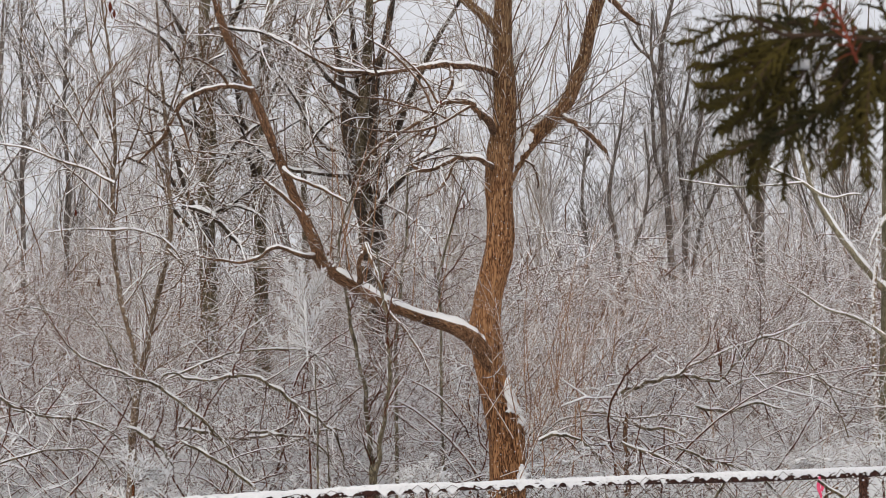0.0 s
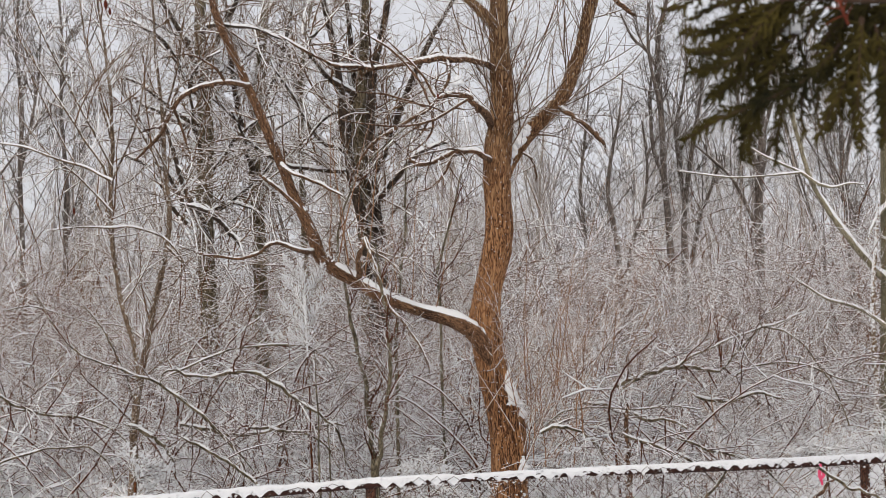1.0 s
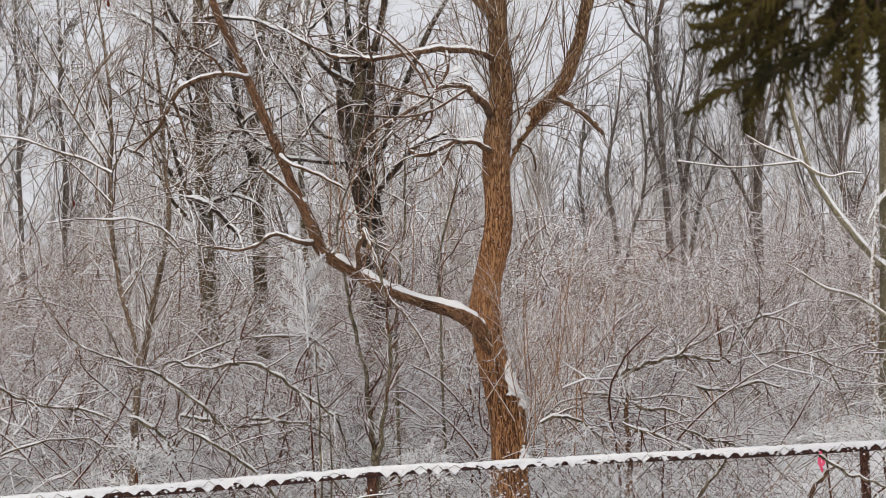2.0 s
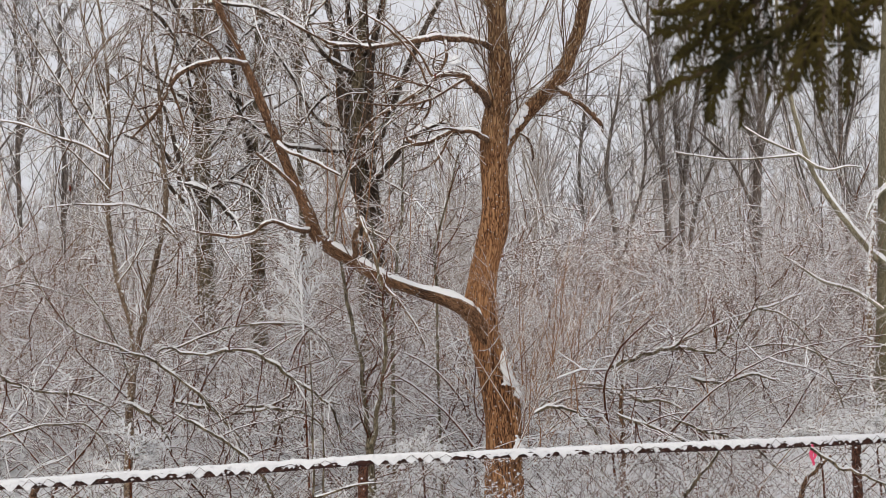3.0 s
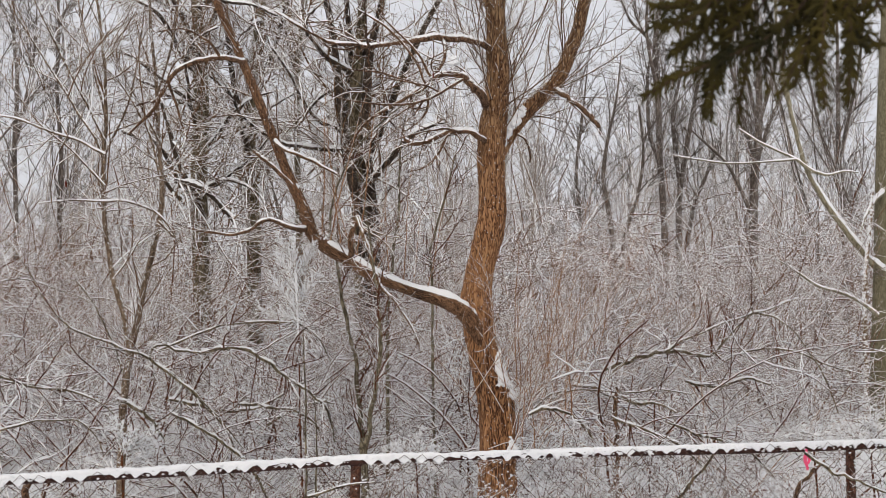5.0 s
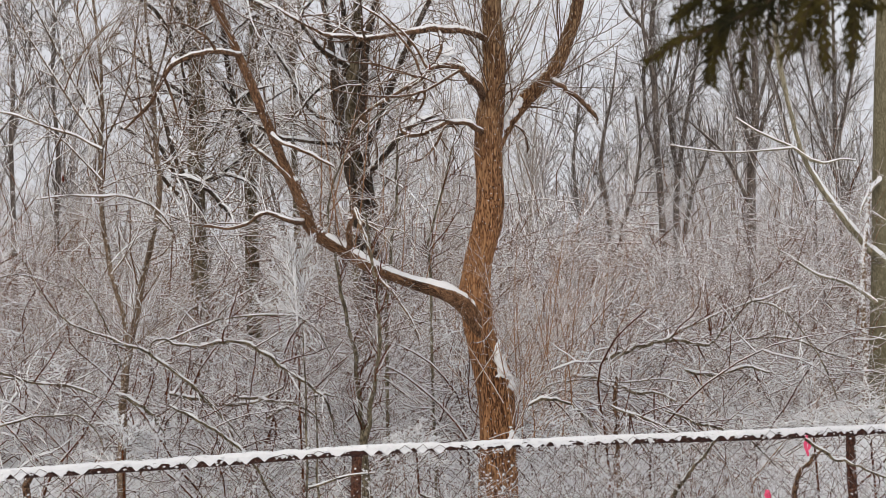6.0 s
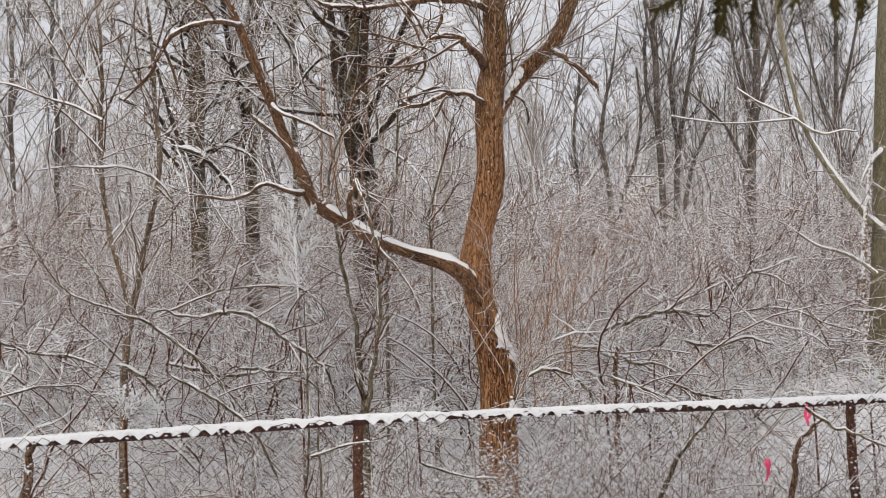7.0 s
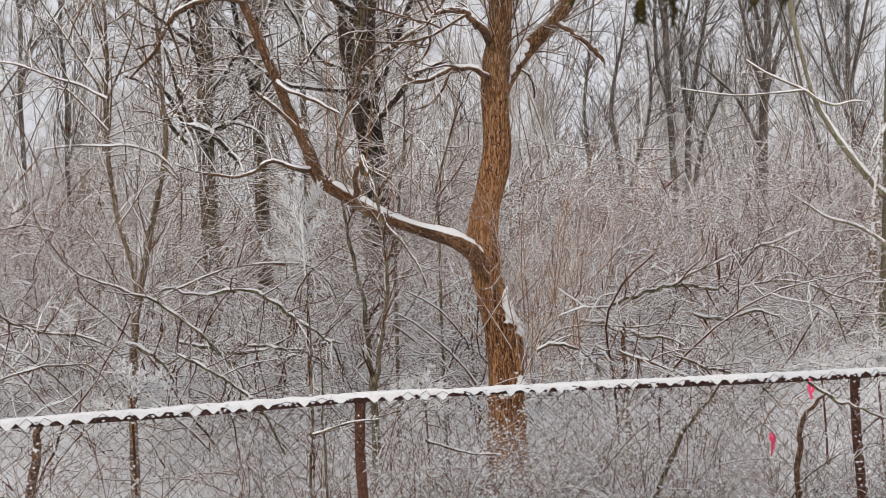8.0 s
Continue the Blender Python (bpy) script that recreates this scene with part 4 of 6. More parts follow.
    bough("fallen_bough", "dark crooked bough low among snowy twigs", [(1.39, 13.40, 1.77, 0.024), (1.68, 13.40, 1.71, 0.041), (1.98, 13.40, 1.59, 0.047), (2.27, 13.40, 1.56, 0.041), (2.45, 13.40, 1.47, 0.029)], [(2.60, 13.60, 1.79, 0.024), (2.90, 13.60, 1.72, 0.039), (3.20, 13.60, 1.80, 0.039), (3.49, 13.60, 1.74, 0.030)])
    bough("broken_snag", "short broken stem standing among brush", [(1.66, 12.20, 0.86, 0.038), (1.66, 12.20, 1.22, 0.032), (1.67, 12.20, 1.43, 0.032), (1.67, 12.20, 1.61, 0.035), (1.68, 12.20, 1.74, 0.032)])
    bough("fallen_bough", "crooked dead bough resting in the brush, snow along it", [(0.83, 11.80, 1.51, 0.026), (0.99, 11.80, 1.57, 0.031), (1.12, 11.80, 1.54, 0.031), (1.27, 11.80, 1.45, 0.026), (1.39, 11.80, 1.29, 0.026), (1.42, 11.80, 0.89, 0.021)], [(1.57, 11.80, 1.48, 0.016), (1.83, 11.80, 1.37, 0.031), (2.00, 11.80, 1.30, 0.031), (2.20, 11.80, 1.20, 0.031), (2.42, 11.80, 0.97, 0.026)], [(2.09, 12.00, 1.42, 0.016), (2.38, 12.00, 1.31, 0.032), (2.63, 12.00, 1.23, 0.032), (2.89, 12.00, 1.10, 0.026), (3.08, 12.00, 0.89, 0.021)])
    bough("fallen_bough", "straight grey pole leaning in the brush, snow along it", [(1.14, 7.60, 0.60, 0.034), (1.38, 7.60, 1.09, 0.031), (1.49, 7.60, 1.22, 0.028), (1.62, 7.60, 1.37, 0.022)])
    bough("broken_snag", "bent brown stem leaning behind the fence", [(1.90, 7.20, 0.30, 0.027), (1.93, 7.20, 0.90, 0.025), (1.95, 7.20, 1.08, 0.024), (1.99, 7.20, 1.20, 0.022), (2.06, 7.20, 1.28, 0.019), (2.13, 7.20, 1.33, 0.015)])
    bough("broken_snag", "thick brown stem standing behind the fence", [(-2.76, 8.60, 0.30, 0.048), (-2.72, 8.60, 0.95, 0.044), (-2.70, 8.60, 1.06, 0.042), (-2.67, 8.60, 1.19, 0.040), (-2.66, 8.60, 1.24, 0.034)])
    bough("fallen_bough", "thin snowy twig caught in the fence", [(1.69, 6.02, 1.44, 0.014), (1.80, 6.00, 1.35, 0.014), (1.87, 5.98, 1.33, 0.014), (1.96, 6.00, 1.29, 0.013), (2.10, 6.02, 1.23, 0.012), (2.30, 6.1, 1.14, 0.010)])
    bough("fallen_bough", "thin snowy twig resting in the bramble", [(-0.09, 6.60, 1.19, 0.014), (-0.02, 6.60, 1.16, 0.014), (0.06, 6.60, 1.13, 0.013), (0.17, 6.60, 1.11, 0.012), (0.29, 6.60, 1.10, 0.010)])
    bough("fallen_bough", "thin snowy twig poking through the fence", [(-0.55, 5.66, 1.31, 0.012), (-0.45, 5.62, 1.34, 0.012), (-0.38, 5.60, 1.36, 0.011), (-0.26, 5.60, 1.37, 0.009)])
    bough("sapling", "tall thin brown weed stems behind the fence", [(-0.72, 7.00, 0.94, 0.009), (-0.70, 7.00, 1.23, 0.009), (-0.70, 7.00, 1.53, 0.008), (-0.70, 7.00, 1.83, 0.007), (-0.71, 7.00, 2.1, 0.004)], [(-0.63, 7.00, 0.93, 0.009), (-0.64, 7.00, 1.23, 0.009), (-0.64, 7.00, 1.47, 0.008), (-0.65, 7.00, 1.71, 0.005)])
    bough("sapling", "pair of thin crooked mossy saplings", [(-0.78, 13.40, 1.05, 0.035), (-0.80, 13.40, 1.45, 0.035), (-0.83, 13.40, 1.80, 0.032), (-0.87, 13.40, 2.21, 0.029), (-0.95, 13.40, 2.56, 0.029), (-0.98, 13.40, 2.86, 0.026), (-1.03, 13.40, 3.09, 0.024), (-1.10, 13.40, 3.45, 0.021), (-1.02, 13.40, 3.87, 0.019), (-0.80, 13.40, 4.29, 0.018), (-0.44, 13.40, 4.65, 0.018), (0.03, 13.40, 4.97, 0.012)], [(-0.66, 12.00, 1.12, 0.032), (-0.61, 12.00, 1.48, 0.029), (-0.56, 12.00, 1.84, 0.026), (-0.52, 12.00, 2.16, 0.026), (-0.52, 12.00, 2.37, 0.024), (-0.54, 12.00, 2.63, 0.022), (-0.58, 12.00, 2.90, 0.021), (-0.61, 12.00, 3.16, 0.018), (-0.62, 12.00, 3.34, 0.011)])
    bough("sapling", "thin dark sapling leaning among the brush", [(-0.05, 15.00, 2.89, 0.020), (-0.07, 15.00, 3.29, 0.020), (0.03, 15.00, 3.69, 0.020), (0.14, 15.00, 4.03, 0.020), (0.24, 15.00, 4.43, 0.016), (0.36, 15.00, 4.83, 0.007)])
    bough("sapling", "thin upright brown sapling", [(-0.62, 16.00, 2.42, 0.028), (-0.58, 16.00, 2.98, 0.028), (-0.52, 16.00, 3.55, 0.028), (-0.44, 16.00, 4.12, 0.025), (-0.43, 16.00, 4.62, 0.021), (-0.33, 16.00, 5.20, 0.014), (-0.13, 16.00, 5.78, 0.007)])


make_arching_boughs()

def make_basal_shoots():
    """Straight russet shoots round the foot of the leaning tree."""
    rng = np.random.default_rng(61)
    t = thing("young_shoots", (0.75, 12.4, 0.3), "thin straight russet shoots springing up beside the tree", "shrub")
    n = 46
    start = np.column_stack([rng.normal(0.12, 0.22, n), rng.normal(0, 0.3, n), rng.uniform(0.7, 1.7, n)])
    way = np.column_stack([rng.normal(0.42, 0.42, n), rng.normal(0, 0.15, n), np.ones(n)])
    p, r = grow(rng, start, way, rng.uniform(0.8, 1.9, n), rng.uniform(0.0045, 0.0075, n), 8, 0.06, 0.02)
    for k in range(n):
        part("shoot", mesh_from("shoot", *tubes([(p[k:k + 1], r[k:k + 1])], 4), M_RUSSET), t)
    st = sprout(rng, p, r, 14, 0.25, 0.97, 48, 0.45, 0.35, 0.0040)
    p2, r2 = grow(rng, *st, 5, 0.1, 0.03)
    part("twig_spray", mesh_from("twig_spray", *tubes([(p2, r2)], 3), M_RUSSET), t, kind="stuff")


make_basal_shoots()


def make_plume():
    """A young shrub so coated with rime and snow that it shows as a white plume."""
    rng = np.random.default_rng(63)
    x, y = -1.27, 12.00
    t = thing("snowy_plume", (x, y, 0), "feathery young shrub coated white with snow", "shrub")
    stem, sr = smooth_path([(0, 0, -0.1, 0.014), (0.02, 0, 0.8, 0.012), (0, 0, 1.5, 0.010), (0, 0, 2.0, 0.006)], 5)
    part("stem", mesh_from("stem", *tubes([(stem, sr)], 6), M_BRUSH), t)
    plumes = [[(-1.27, 12.00, 2.38, 0.007), (-1.36, 12.00, 2.60, 0.007), (-1.46, 12.00, 2.73, 0.006), (-1.54, 12.00, 2.85, 0.003)], [(-1.28, 12.00, 2.28, 0.009), (-1.30, 12.00, 2.70, 0.008), (-1.31, 12.00, 2.94, 0.007), (-1.33, 12.00, 3.19, 0.003)],
              [(-1.27, 11.90, 2.67, 0.006), (-1.37, 11.90, 2.88, 0.006), (-1.47, 11.90, 3.02, 0.003)], [(-1.29, 12.10, 2.79, 0.006), (-1.21, 12.10, 2.98, 0.006), (-1.14, 12.10, 3.14, 0.003)],
              [(-1.26, 11.90, 2.40, 0.006), (-1.41, 11.90, 2.45, 0.006), (-1.63, 11.90, 2.51, 0.003)], [(-1.29, 12.10, 2.55, 0.006), (-1.19, 12.10, 2.72, 0.006), (-1.10, 12.10, 2.84, 0.003)],
              [(-1.30, 12.00, 2.91, 0.006), (-1.39, 12.00, 3.06, 0.006), (-1.47, 12.00, 3.20, 0.003)]]
    for pts in plumes:
        p, r = smooth_path([(a - x, b - y, c, d) for a, b, c, d in pts], 6)
        branch = part("branch", mesh_from("branch", *tubes([(p, r)], 5), M_RIME), t)
        st = sprout(rng, p, r, 95, 0.05, 0.99, 38, 0.13, 0.42, 0.0066)
        p2, r2 = grow(rng, *st, 4, 0.05, 0.02, 0.6)
        part("twig_spray", mesh_from("twig_spray", *tubes([(p2, r2)], 3), M_RIME), branch, kind="stuff")
        part("snow_pad", mesh_from("snow_pad", *clumps(rng, p2, 120, 0.006, 0.013), M_SNOW), branch, "pads of snow on the twigs", "stuff")


def make_snowy_bush(x, y, z, seed, reach):
    """A low bush, every twig thick with snow."""
    rng = np.random.default_rng(seed)
    t = thing("snowy_bush", (x, y, ground_height(x, y)), "low bush with every twig thick with snow", "shrub", "snow-laden bushes")
    z -= ground_height(x, y)
    stem, sr = smooth_path([(0, 0, -0.1, 0.012), (0.02, 0, z * 0.5, 0.010), (0, 0, z, 0.008)], 5)
    part("stem", mesh_from("stem", *tubes([(stem, sr)], 6), M_BRUSH), t)
    n = 10
    way = np.column_stack([rng.normal(0, 0.9, n), rng.normal(0, 0.5, n), rng.uniform(0.2, 1.0, n)])
    p, r = grow(rng, np.tile([[0, 0, z]], (n, 1)) - np.array([0, 0, 0.2]) * rng.random((n, 1)), way, rng.uniform(0.5, 1.0, n) * reach, np.full(n, 0.008), 7, 0.15, -0.05)
    for k in range(n):
        branch = part("branch", mesh_from("branch", *tubes([(p[k:k + 1], r[k:k + 1])], 4), M_RIME), t)
        st = sprout(rng, p[k:k + 1], r[k:k + 1], 32, 0.1, 0.99, 45, 0.16, 0.5, 0.007)
        q = grow(rng, *st, 4, 0.2, -0.02, 0.6)
        part("twig_spray", mesh_from("twig_spray", *tubes([q], 3), M_RIME), branch, kind="stuff")
        part("snow_pad", mesh_from("snow_pad", *clumps(rng, q[0], 40, 0.007, 0.014), M_SNOW), branch, "pads of snow on the twigs", "stuff")


for k, (x, y, z, reach) in enumerate((
        (3.47, 10.50, 1.31, 0.45), (-2.17, 9.00, 1.40, 0.30),
        (-0.19, 11.00, 1.22, 0.35), (3.30, 11.50, 1.30, 0.35))):
    make_snowy_bush(x, y, z, 80 + k, reach)

# ---- trees of the wood that stand out ----


def make_wood_clumps():
    rng = np.random.default_rng(71)
    def add(name, label, mat, *lines, boughs=0):
        far = lines[0][0][1] > 36
        foot = (*lines[0][0][:2], ground_height(*lines[0][0][:2]) - 0.2)
        t = thing(name, foot, label, "tree", "trees of the wood")
        paths = []
        for k, pts in enumerate(lines):
            pts = [(a - foot[0], b - foot[1], c - foot[2], d) for a, b, c, d in pts]
            if k == 0:
                pts = [(pts[0][0], pts[0][1], 0.0, pts[0][3] * 1.15)] + pts[(1 if pts[0][2] < 1.0 else 0):]
            p, r = smooth_path(pts, 5)
            r = r * (0.85 if far else 1.0)
            limb = part("trunk" if k == 0 else "limb", mesh_from("trunk", *rough_limb(p, r, 10, 0.05, k * 2.1), M_WET if k and not far else mat), t)
            if k and not far:
                part("snow", mesh_from("snow", *snow_cap(p, r, 0.05, 0.9, k * 1.9, 0.5), M_SNOW), limb, "fresh snow along the top")
            paths.append((p, r))
        if boughs:  # crooked dark boughs, each with its snow
            p, r = paths[0]
            q, u = grow(rng, *sprout(rng, p, r, boughs, 0.30, 0.85, 66, 3.4, 9, 0.055), 12, 0.16, 0.0, 0.3, 0.09)
            for k in range(boughs):
                limb = part("bough", mesh_from("bough", *tubes([(q[k:k + 1], u[k:k + 1])], 6), M_WET), t)
                part("snow", mesh_from("snow", *snow_cap(q[k:k + 1], u[k:k + 1], 0.045, 0.9, k * 2.7, 0.4), M_SNOW), limb, "fresh snow along the top")
                paths.append((q[k:k + 1], u[k:k + 1]))
        up = [(p[:, p.shape[1] // 4:], r[:, p.shape[1] // 4:]) if k == 0 else (p, r) for k, (p, r) in enumerate(paths)]
        if far:
            twigs_on(rng, t, up, M_MID, [(3.4, 0.1, 0.98, 42, 2.8, 0, 0.024, 7, 0.15, 0.06), (7, 0.1, 0.95, 42, 1.3, 0.5, 0.018, 5, 0.15, 0.04), (4, 0.1, 0.95, 45, 0.7, 0.5, 0.014, 3, 0.15, 0.03)])
        else:
            twigs_on(rng, t, up, M_DARKTWIG, [(3.5, 0.03, 0.98, 60, 2.2, 0, 0.024, 7, 0.26, 0.02), (7, 0.1, 0.95, 52, 1.0, 0.5, 0.016, 4, 0.3, 0.0), (3, 0.1, 0.95, 52, 0.5, 0.5, 0.013, 3, 0.25, -0.02)])

    add("woodland_tree", "tall straight olive-brown tree with crooked snowy lower boughs", M_DARK,
        [(-4.90, 27.00, 2.94, 0.202), (-4.97, 27.00, 5.21, 0.178), (-4.99, 27.00, 6.42, 0.178), (-4.95, 27.00, 7.64, 0.178), (-5.00, 27.00, 8.88, 0.154), (-5.05, 27.00, 10.01, 0.130), (-4.98, 27.00, 11.40, 0.107), (-4.89, 27.00, 13.33, 0.047)],
        [(-4.92, 26.60, 8.53, 0.070), (-5.18, 26.60, 9.46, 0.064), (-5.60, 26.60, 10.28, 0.058), (-6.09, 26.60, 11.16, 0.047), (-6.46, 26.60, 12.18, 0.023)],
        [(-5.04, 27.30, 9.21, 0.072), (-4.63, 27.30, 10.09, 0.060), (-4.26, 27.30, 10.85, 0.048), (-4.01, 27.30, 12.00, 0.024)],
        [(-4.65, 26.00, 5.13, 0.069), (-4.88, 26.00, 5.66, 0.063), (-5.17, 26.00, 6.00, 0.057), (-5.37, 26.00, 6.38, 0.051), (-5.58, 26.00, 6.73, 0.046), (-5.83, 26.00, 6.98, 0.023)],
        [(-5.19, 25.80, 5.93, 0.051), (-4.84, 25.80, 5.89, 0.051), (-4.50, 25.80, 5.68, 0.045), (-4.25, 25.80, 5.33, 0.023)],
        [(-5.00, 24.50, 5.82, 0.054), (-4.71, 24.50, 5.75, 0.054), (-4.40, 24.50, 5.61, 0.048), (-4.11, 24.50, 5.32, 0.043), (-3.82, 24.50, 4.93, 0.022)],
        [(-5.37, 25.00, 7.45, 0.033), (-5.20, 25.00, 6.88, 0.044), (-5.07, 25.00, 6.37, 0.049), (-4.86, 25.00, 5.91, 0.055), (-4.60, 25.00, 5.51, 0.055)],
        [(-6.15, 25.00, 6.90, 0.033), (-5.76, 25.00, 6.72, 0.044), (-5.47, 25.00, 6.32, 0.044), (-5.25, 25.00, 5.84, 0.044), (-4.86, 25.00, 5.41, 0.044)],
        [(-4.82, 26.40, 7.75, 0.058), (-5.25, 26.40, 7.94, 0.052), (-5.79, 26.40, 8.38, 0.046), (-6.27, 26.40, 8.76, 0.035), (-6.68, 26.40, 8.89, 0.023)], boughs=12)
    add("woodland_tree", "slim dark upright tree", M_DARK,
        [(-4.09, 29.00, 3.00, 0.166), (-4.15, 29.00, 6.08, 0.153), (-4.21, 29.00, 7.39, 0.140), (-4.12, 29.00, 8.71, 0.127), (-4.01, 29.00, 10.05, 0.115), (-3.87, 29.00, 11.40, 0.089), (-3.72, 29.00, 13.45, 0.038)],
        [(-4.15, 28.80, 6.96, 0.076), (-4.44, 28.80, 8.15, 0.063), (-4.63, 28.80, 9.34, 0.063), (-4.73, 28.80, 10.54, 0.051), (-4.89, 28.80, 12.17, 0.025)],
        [(-4.14, 29.20, 8.63, 0.064), (-3.77, 29.20, 9.42, 0.051), (-3.50, 29.20, 10.23, 0.051), (-3.30, 29.20, 11.18, 0.038), (-3.16, 29.20, 12.27, 0.026)], boughs=6)
    add("woodland_tree", "broad many-stemmed dark tree wrapped in twigs", M_DARK,
        [(-1.48, 26.00, 2.83, 0.194), (-1.53, 26.00, 5.36, 0.171), (-1.61, 26.00, 6.53, 0.160), (-1.64, 26.00, 7.47, 0.148), (-1.54, 26.00, 8.43, 0.126), (-1.45, 26.00, 9.39, 0.103), (-1.40, 26.00, 10.36, 0.080), (-1.32, 26.00, 12.20, 0.034)],
        [(-1.31, 25.70, 2.81, 0.102), (-1.52, 25.70, 5.20, 0.102), (-1.75, 25.70, 6.36, 0.102), (-1.89, 25.70, 7.65, 0.090), (-1.98, 25.70, 8.48, 0.079), (-2.09, 25.70, 9.31, 0.068), (-2.26, 25.70, 10.16, 0.056), (-2.43, 25.70, 11.25, 0.023)],
        [(-1.11, 25.80, 2.81, 0.113), (-1.27, 25.80, 5.21, 0.113), (-1.39, 25.80, 6.72, 0.113), (-1.34, 25.80, 8.13, 0.091), (-1.21, 25.80, 8.96, 0.079), (-0.99, 25.80, 9.80, 0.068), (-0.79, 25.80, 11.01, 0.034)],
        [(-1.51, 26.20, 6.38, 0.104), (-1.05, 26.20, 7.15, 0.081), (-0.74, 26.20, 7.98, 0.069), (-0.37, 26.20, 8.81, 0.069), (-0.01, 26.20, 9.54, 0.058), (0.43, 26.20, 10.26, 0.046), (0.86, 26.20, 11.11, 0.023)],
        [(-1.66, 26.40, 6.60, 0.104), (-1.82, 26.40, 7.57, 0.081), (-1.73, 26.40, 8.53, 0.070), (-1.76, 26.40, 9.39, 0.058), (-1.84, 26.40, 10.50, 0.046), (-1.93, 26.40, 11.62, 0.023)],
        [(-1.44, 25.50, 5.74, 0.090), (-0.92, 25.50, 6.31, 0.067), (-0.52, 25.50, 6.76, 0.056), (-0.11, 25.50, 6.98, 0.034), (0.23, 25.50, 7.07, 0.022)], boughs=8)
    add("woodland_tree", "slim bare tree against the sky", M_DARK,
        [(-3.40, 32.00, 3.10, 0.098), (-3.43, 32.00, 6.21, 0.084), (-3.46, 32.00, 7.94, 0.077), (-3.44, 32.00, 9.70, 0.070), (-3.32, 32.00, 11.18, 0.056), (-3.07, 32.00, 12.37, 0.042), (-2.87, 32.00, 13.72, 0.014)],
        [(-3.45, 32.00, 9.55, 0.049), (-3.70, 32.00, 10.74, 0.042), (-3.80, 32.00, 11.78, 0.034), (-3.97, 32.00, 13.29, 0.014)])
    add("woodland_tree", "tall slender grey-brown tree with forked crown", M_MID,
        [(7.51, 42.00, 3.25, 0.148), (7.49, 42.00, 7.33, 0.129), (7.43, 42.00, 9.03, 0.120), (7.45, 42.00, 11.13, 0.120), (7.40, 42.00, 12.68, 0.111), (7.56, 42.00, 14.04, 0.092), (7.94, 42.00, 15.40, 0.074), (8.32, 42.00, 17.38, 0.037)],
        [(7.44, 42.00, 12.68, 0.074), (7.09, 42.00, 13.37, 0.063), (6.64, 42.00, 13.82, 0.052), (6.29, 42.00, 14.65, 0.037)],
        [(7.38, 41.50, 11.40, 0.073), (7.16, 41.50, 12.36, 0.062), (7.06, 41.50, 13.52, 0.055), (7.17, 41.50, 14.87, 0.036)],
        [(7.52, 42.50, 9.12, 0.084), (7.22, 42.50, 10.09, 0.075), (7.19, 42.50, 11.64, 0.065), (7.29, 42.50, 12.62, 0.037)])
    add("woodland_tree", "slender forked grey tree", M_MID,
        [(8.07, 43.00, 3.28, 0.132), (8.18, 43.00, 7.45, 0.123), (8.42, 43.00, 9.19, 0.104), (8.79, 43.00, 10.94, 0.085), (9.08, 43.00, 12.31, 0.064), (9.45, 43.00, 13.89, 0.038)],
        [(8.26, 43.00, 8.22, 0.094), (8.14, 43.00, 9.78, 0.085), (8.11, 43.00, 10.95, 0.076), (8.40, 43.00, 12.13, 0.057), (8.64, 43.00, 13.31, 0.038)],
        [(8.46, 43.50, 6.35, 0.096), (8.84, 43.50, 7.90, 0.086), (9.31, 43.50, 8.96, 0.076), (9.61, 43.50, 9.84, 0.038)])
    add("woodland_tree", "straight grey tree trunk with low side limb", M_MID,
        [(10.80, 44.00, 3.25, 0.213), (10.95, 44.00, 7.53, 0.184), (11.07, 44.00, 9.11, 0.174), (11.27, 44.00, 10.70, 0.155), (11.35, 44.00, 12.92, 0.126), (11.36, 44.00, 14.96, 0.097), (11.41, 44.00, 17.85, 0.058)],
        [(10.67, 43.00, 7.30, 0.094), (10.25, 43.00, 8.37, 0.076), (9.85, 43.00, 9.16, 0.066), (9.25, 43.00, 9.79, 0.057), (8.66, 43.00, 10.35, 0.028)],
        [(11.12, 44.00, 9.31, 0.097), (11.63, 44.00, 10.69, 0.077), (12.18, 44.00, 11.89, 0.066), (12.76, 44.00, 13.29, 0.039)],
        [(11.10, 44.00, 9.30, 0.090), (10.72, 44.00, 11.00, 0.075), (10.40, 44.00, 12.60, 0.060), (9.95, 44.00, 15.00, 0.030)],
        [(11.28, 44.20, 10.70, 0.085), (10.95, 44.20, 12.60, 0.070), (10.60, 44.20, 14.60, 0.050), (10.30, 44.20, 17.00, 0.025)],
        [(11.28, 43.80, 10.80, 0.085), (11.85, 43.80, 12.60, 0.070), (12.25, 43.80, 14.40, 0.050), (12.60, 43.80, 17.20, 0.025)])
    add("woodland_tree", "grey tree with a wide crown of fine twigs", M_MID,
        [(14.60, 46.00, 3.30, 0.130), (14.70, 46.00, 7.50, 0.115), (14.62, 46.00, 10.00, 0.100), (14.75, 46.00, 13.00, 0.075), (14.90, 46.00, 17.50, 0.030)],
        [(14.66, 46.00, 8.30, 0.080), (14.10, 46.00, 10.40, 0.066), (13.70, 46.00, 12.60, 0.050), (13.20, 46.00, 15.60, 0.025)],
        [(14.64, 46.20, 9.60, 0.080), (15.20, 46.20, 11.60, 0.066), (15.70, 46.20, 13.80, 0.050), (16.00, 46.20, 16.40, 0.025)])
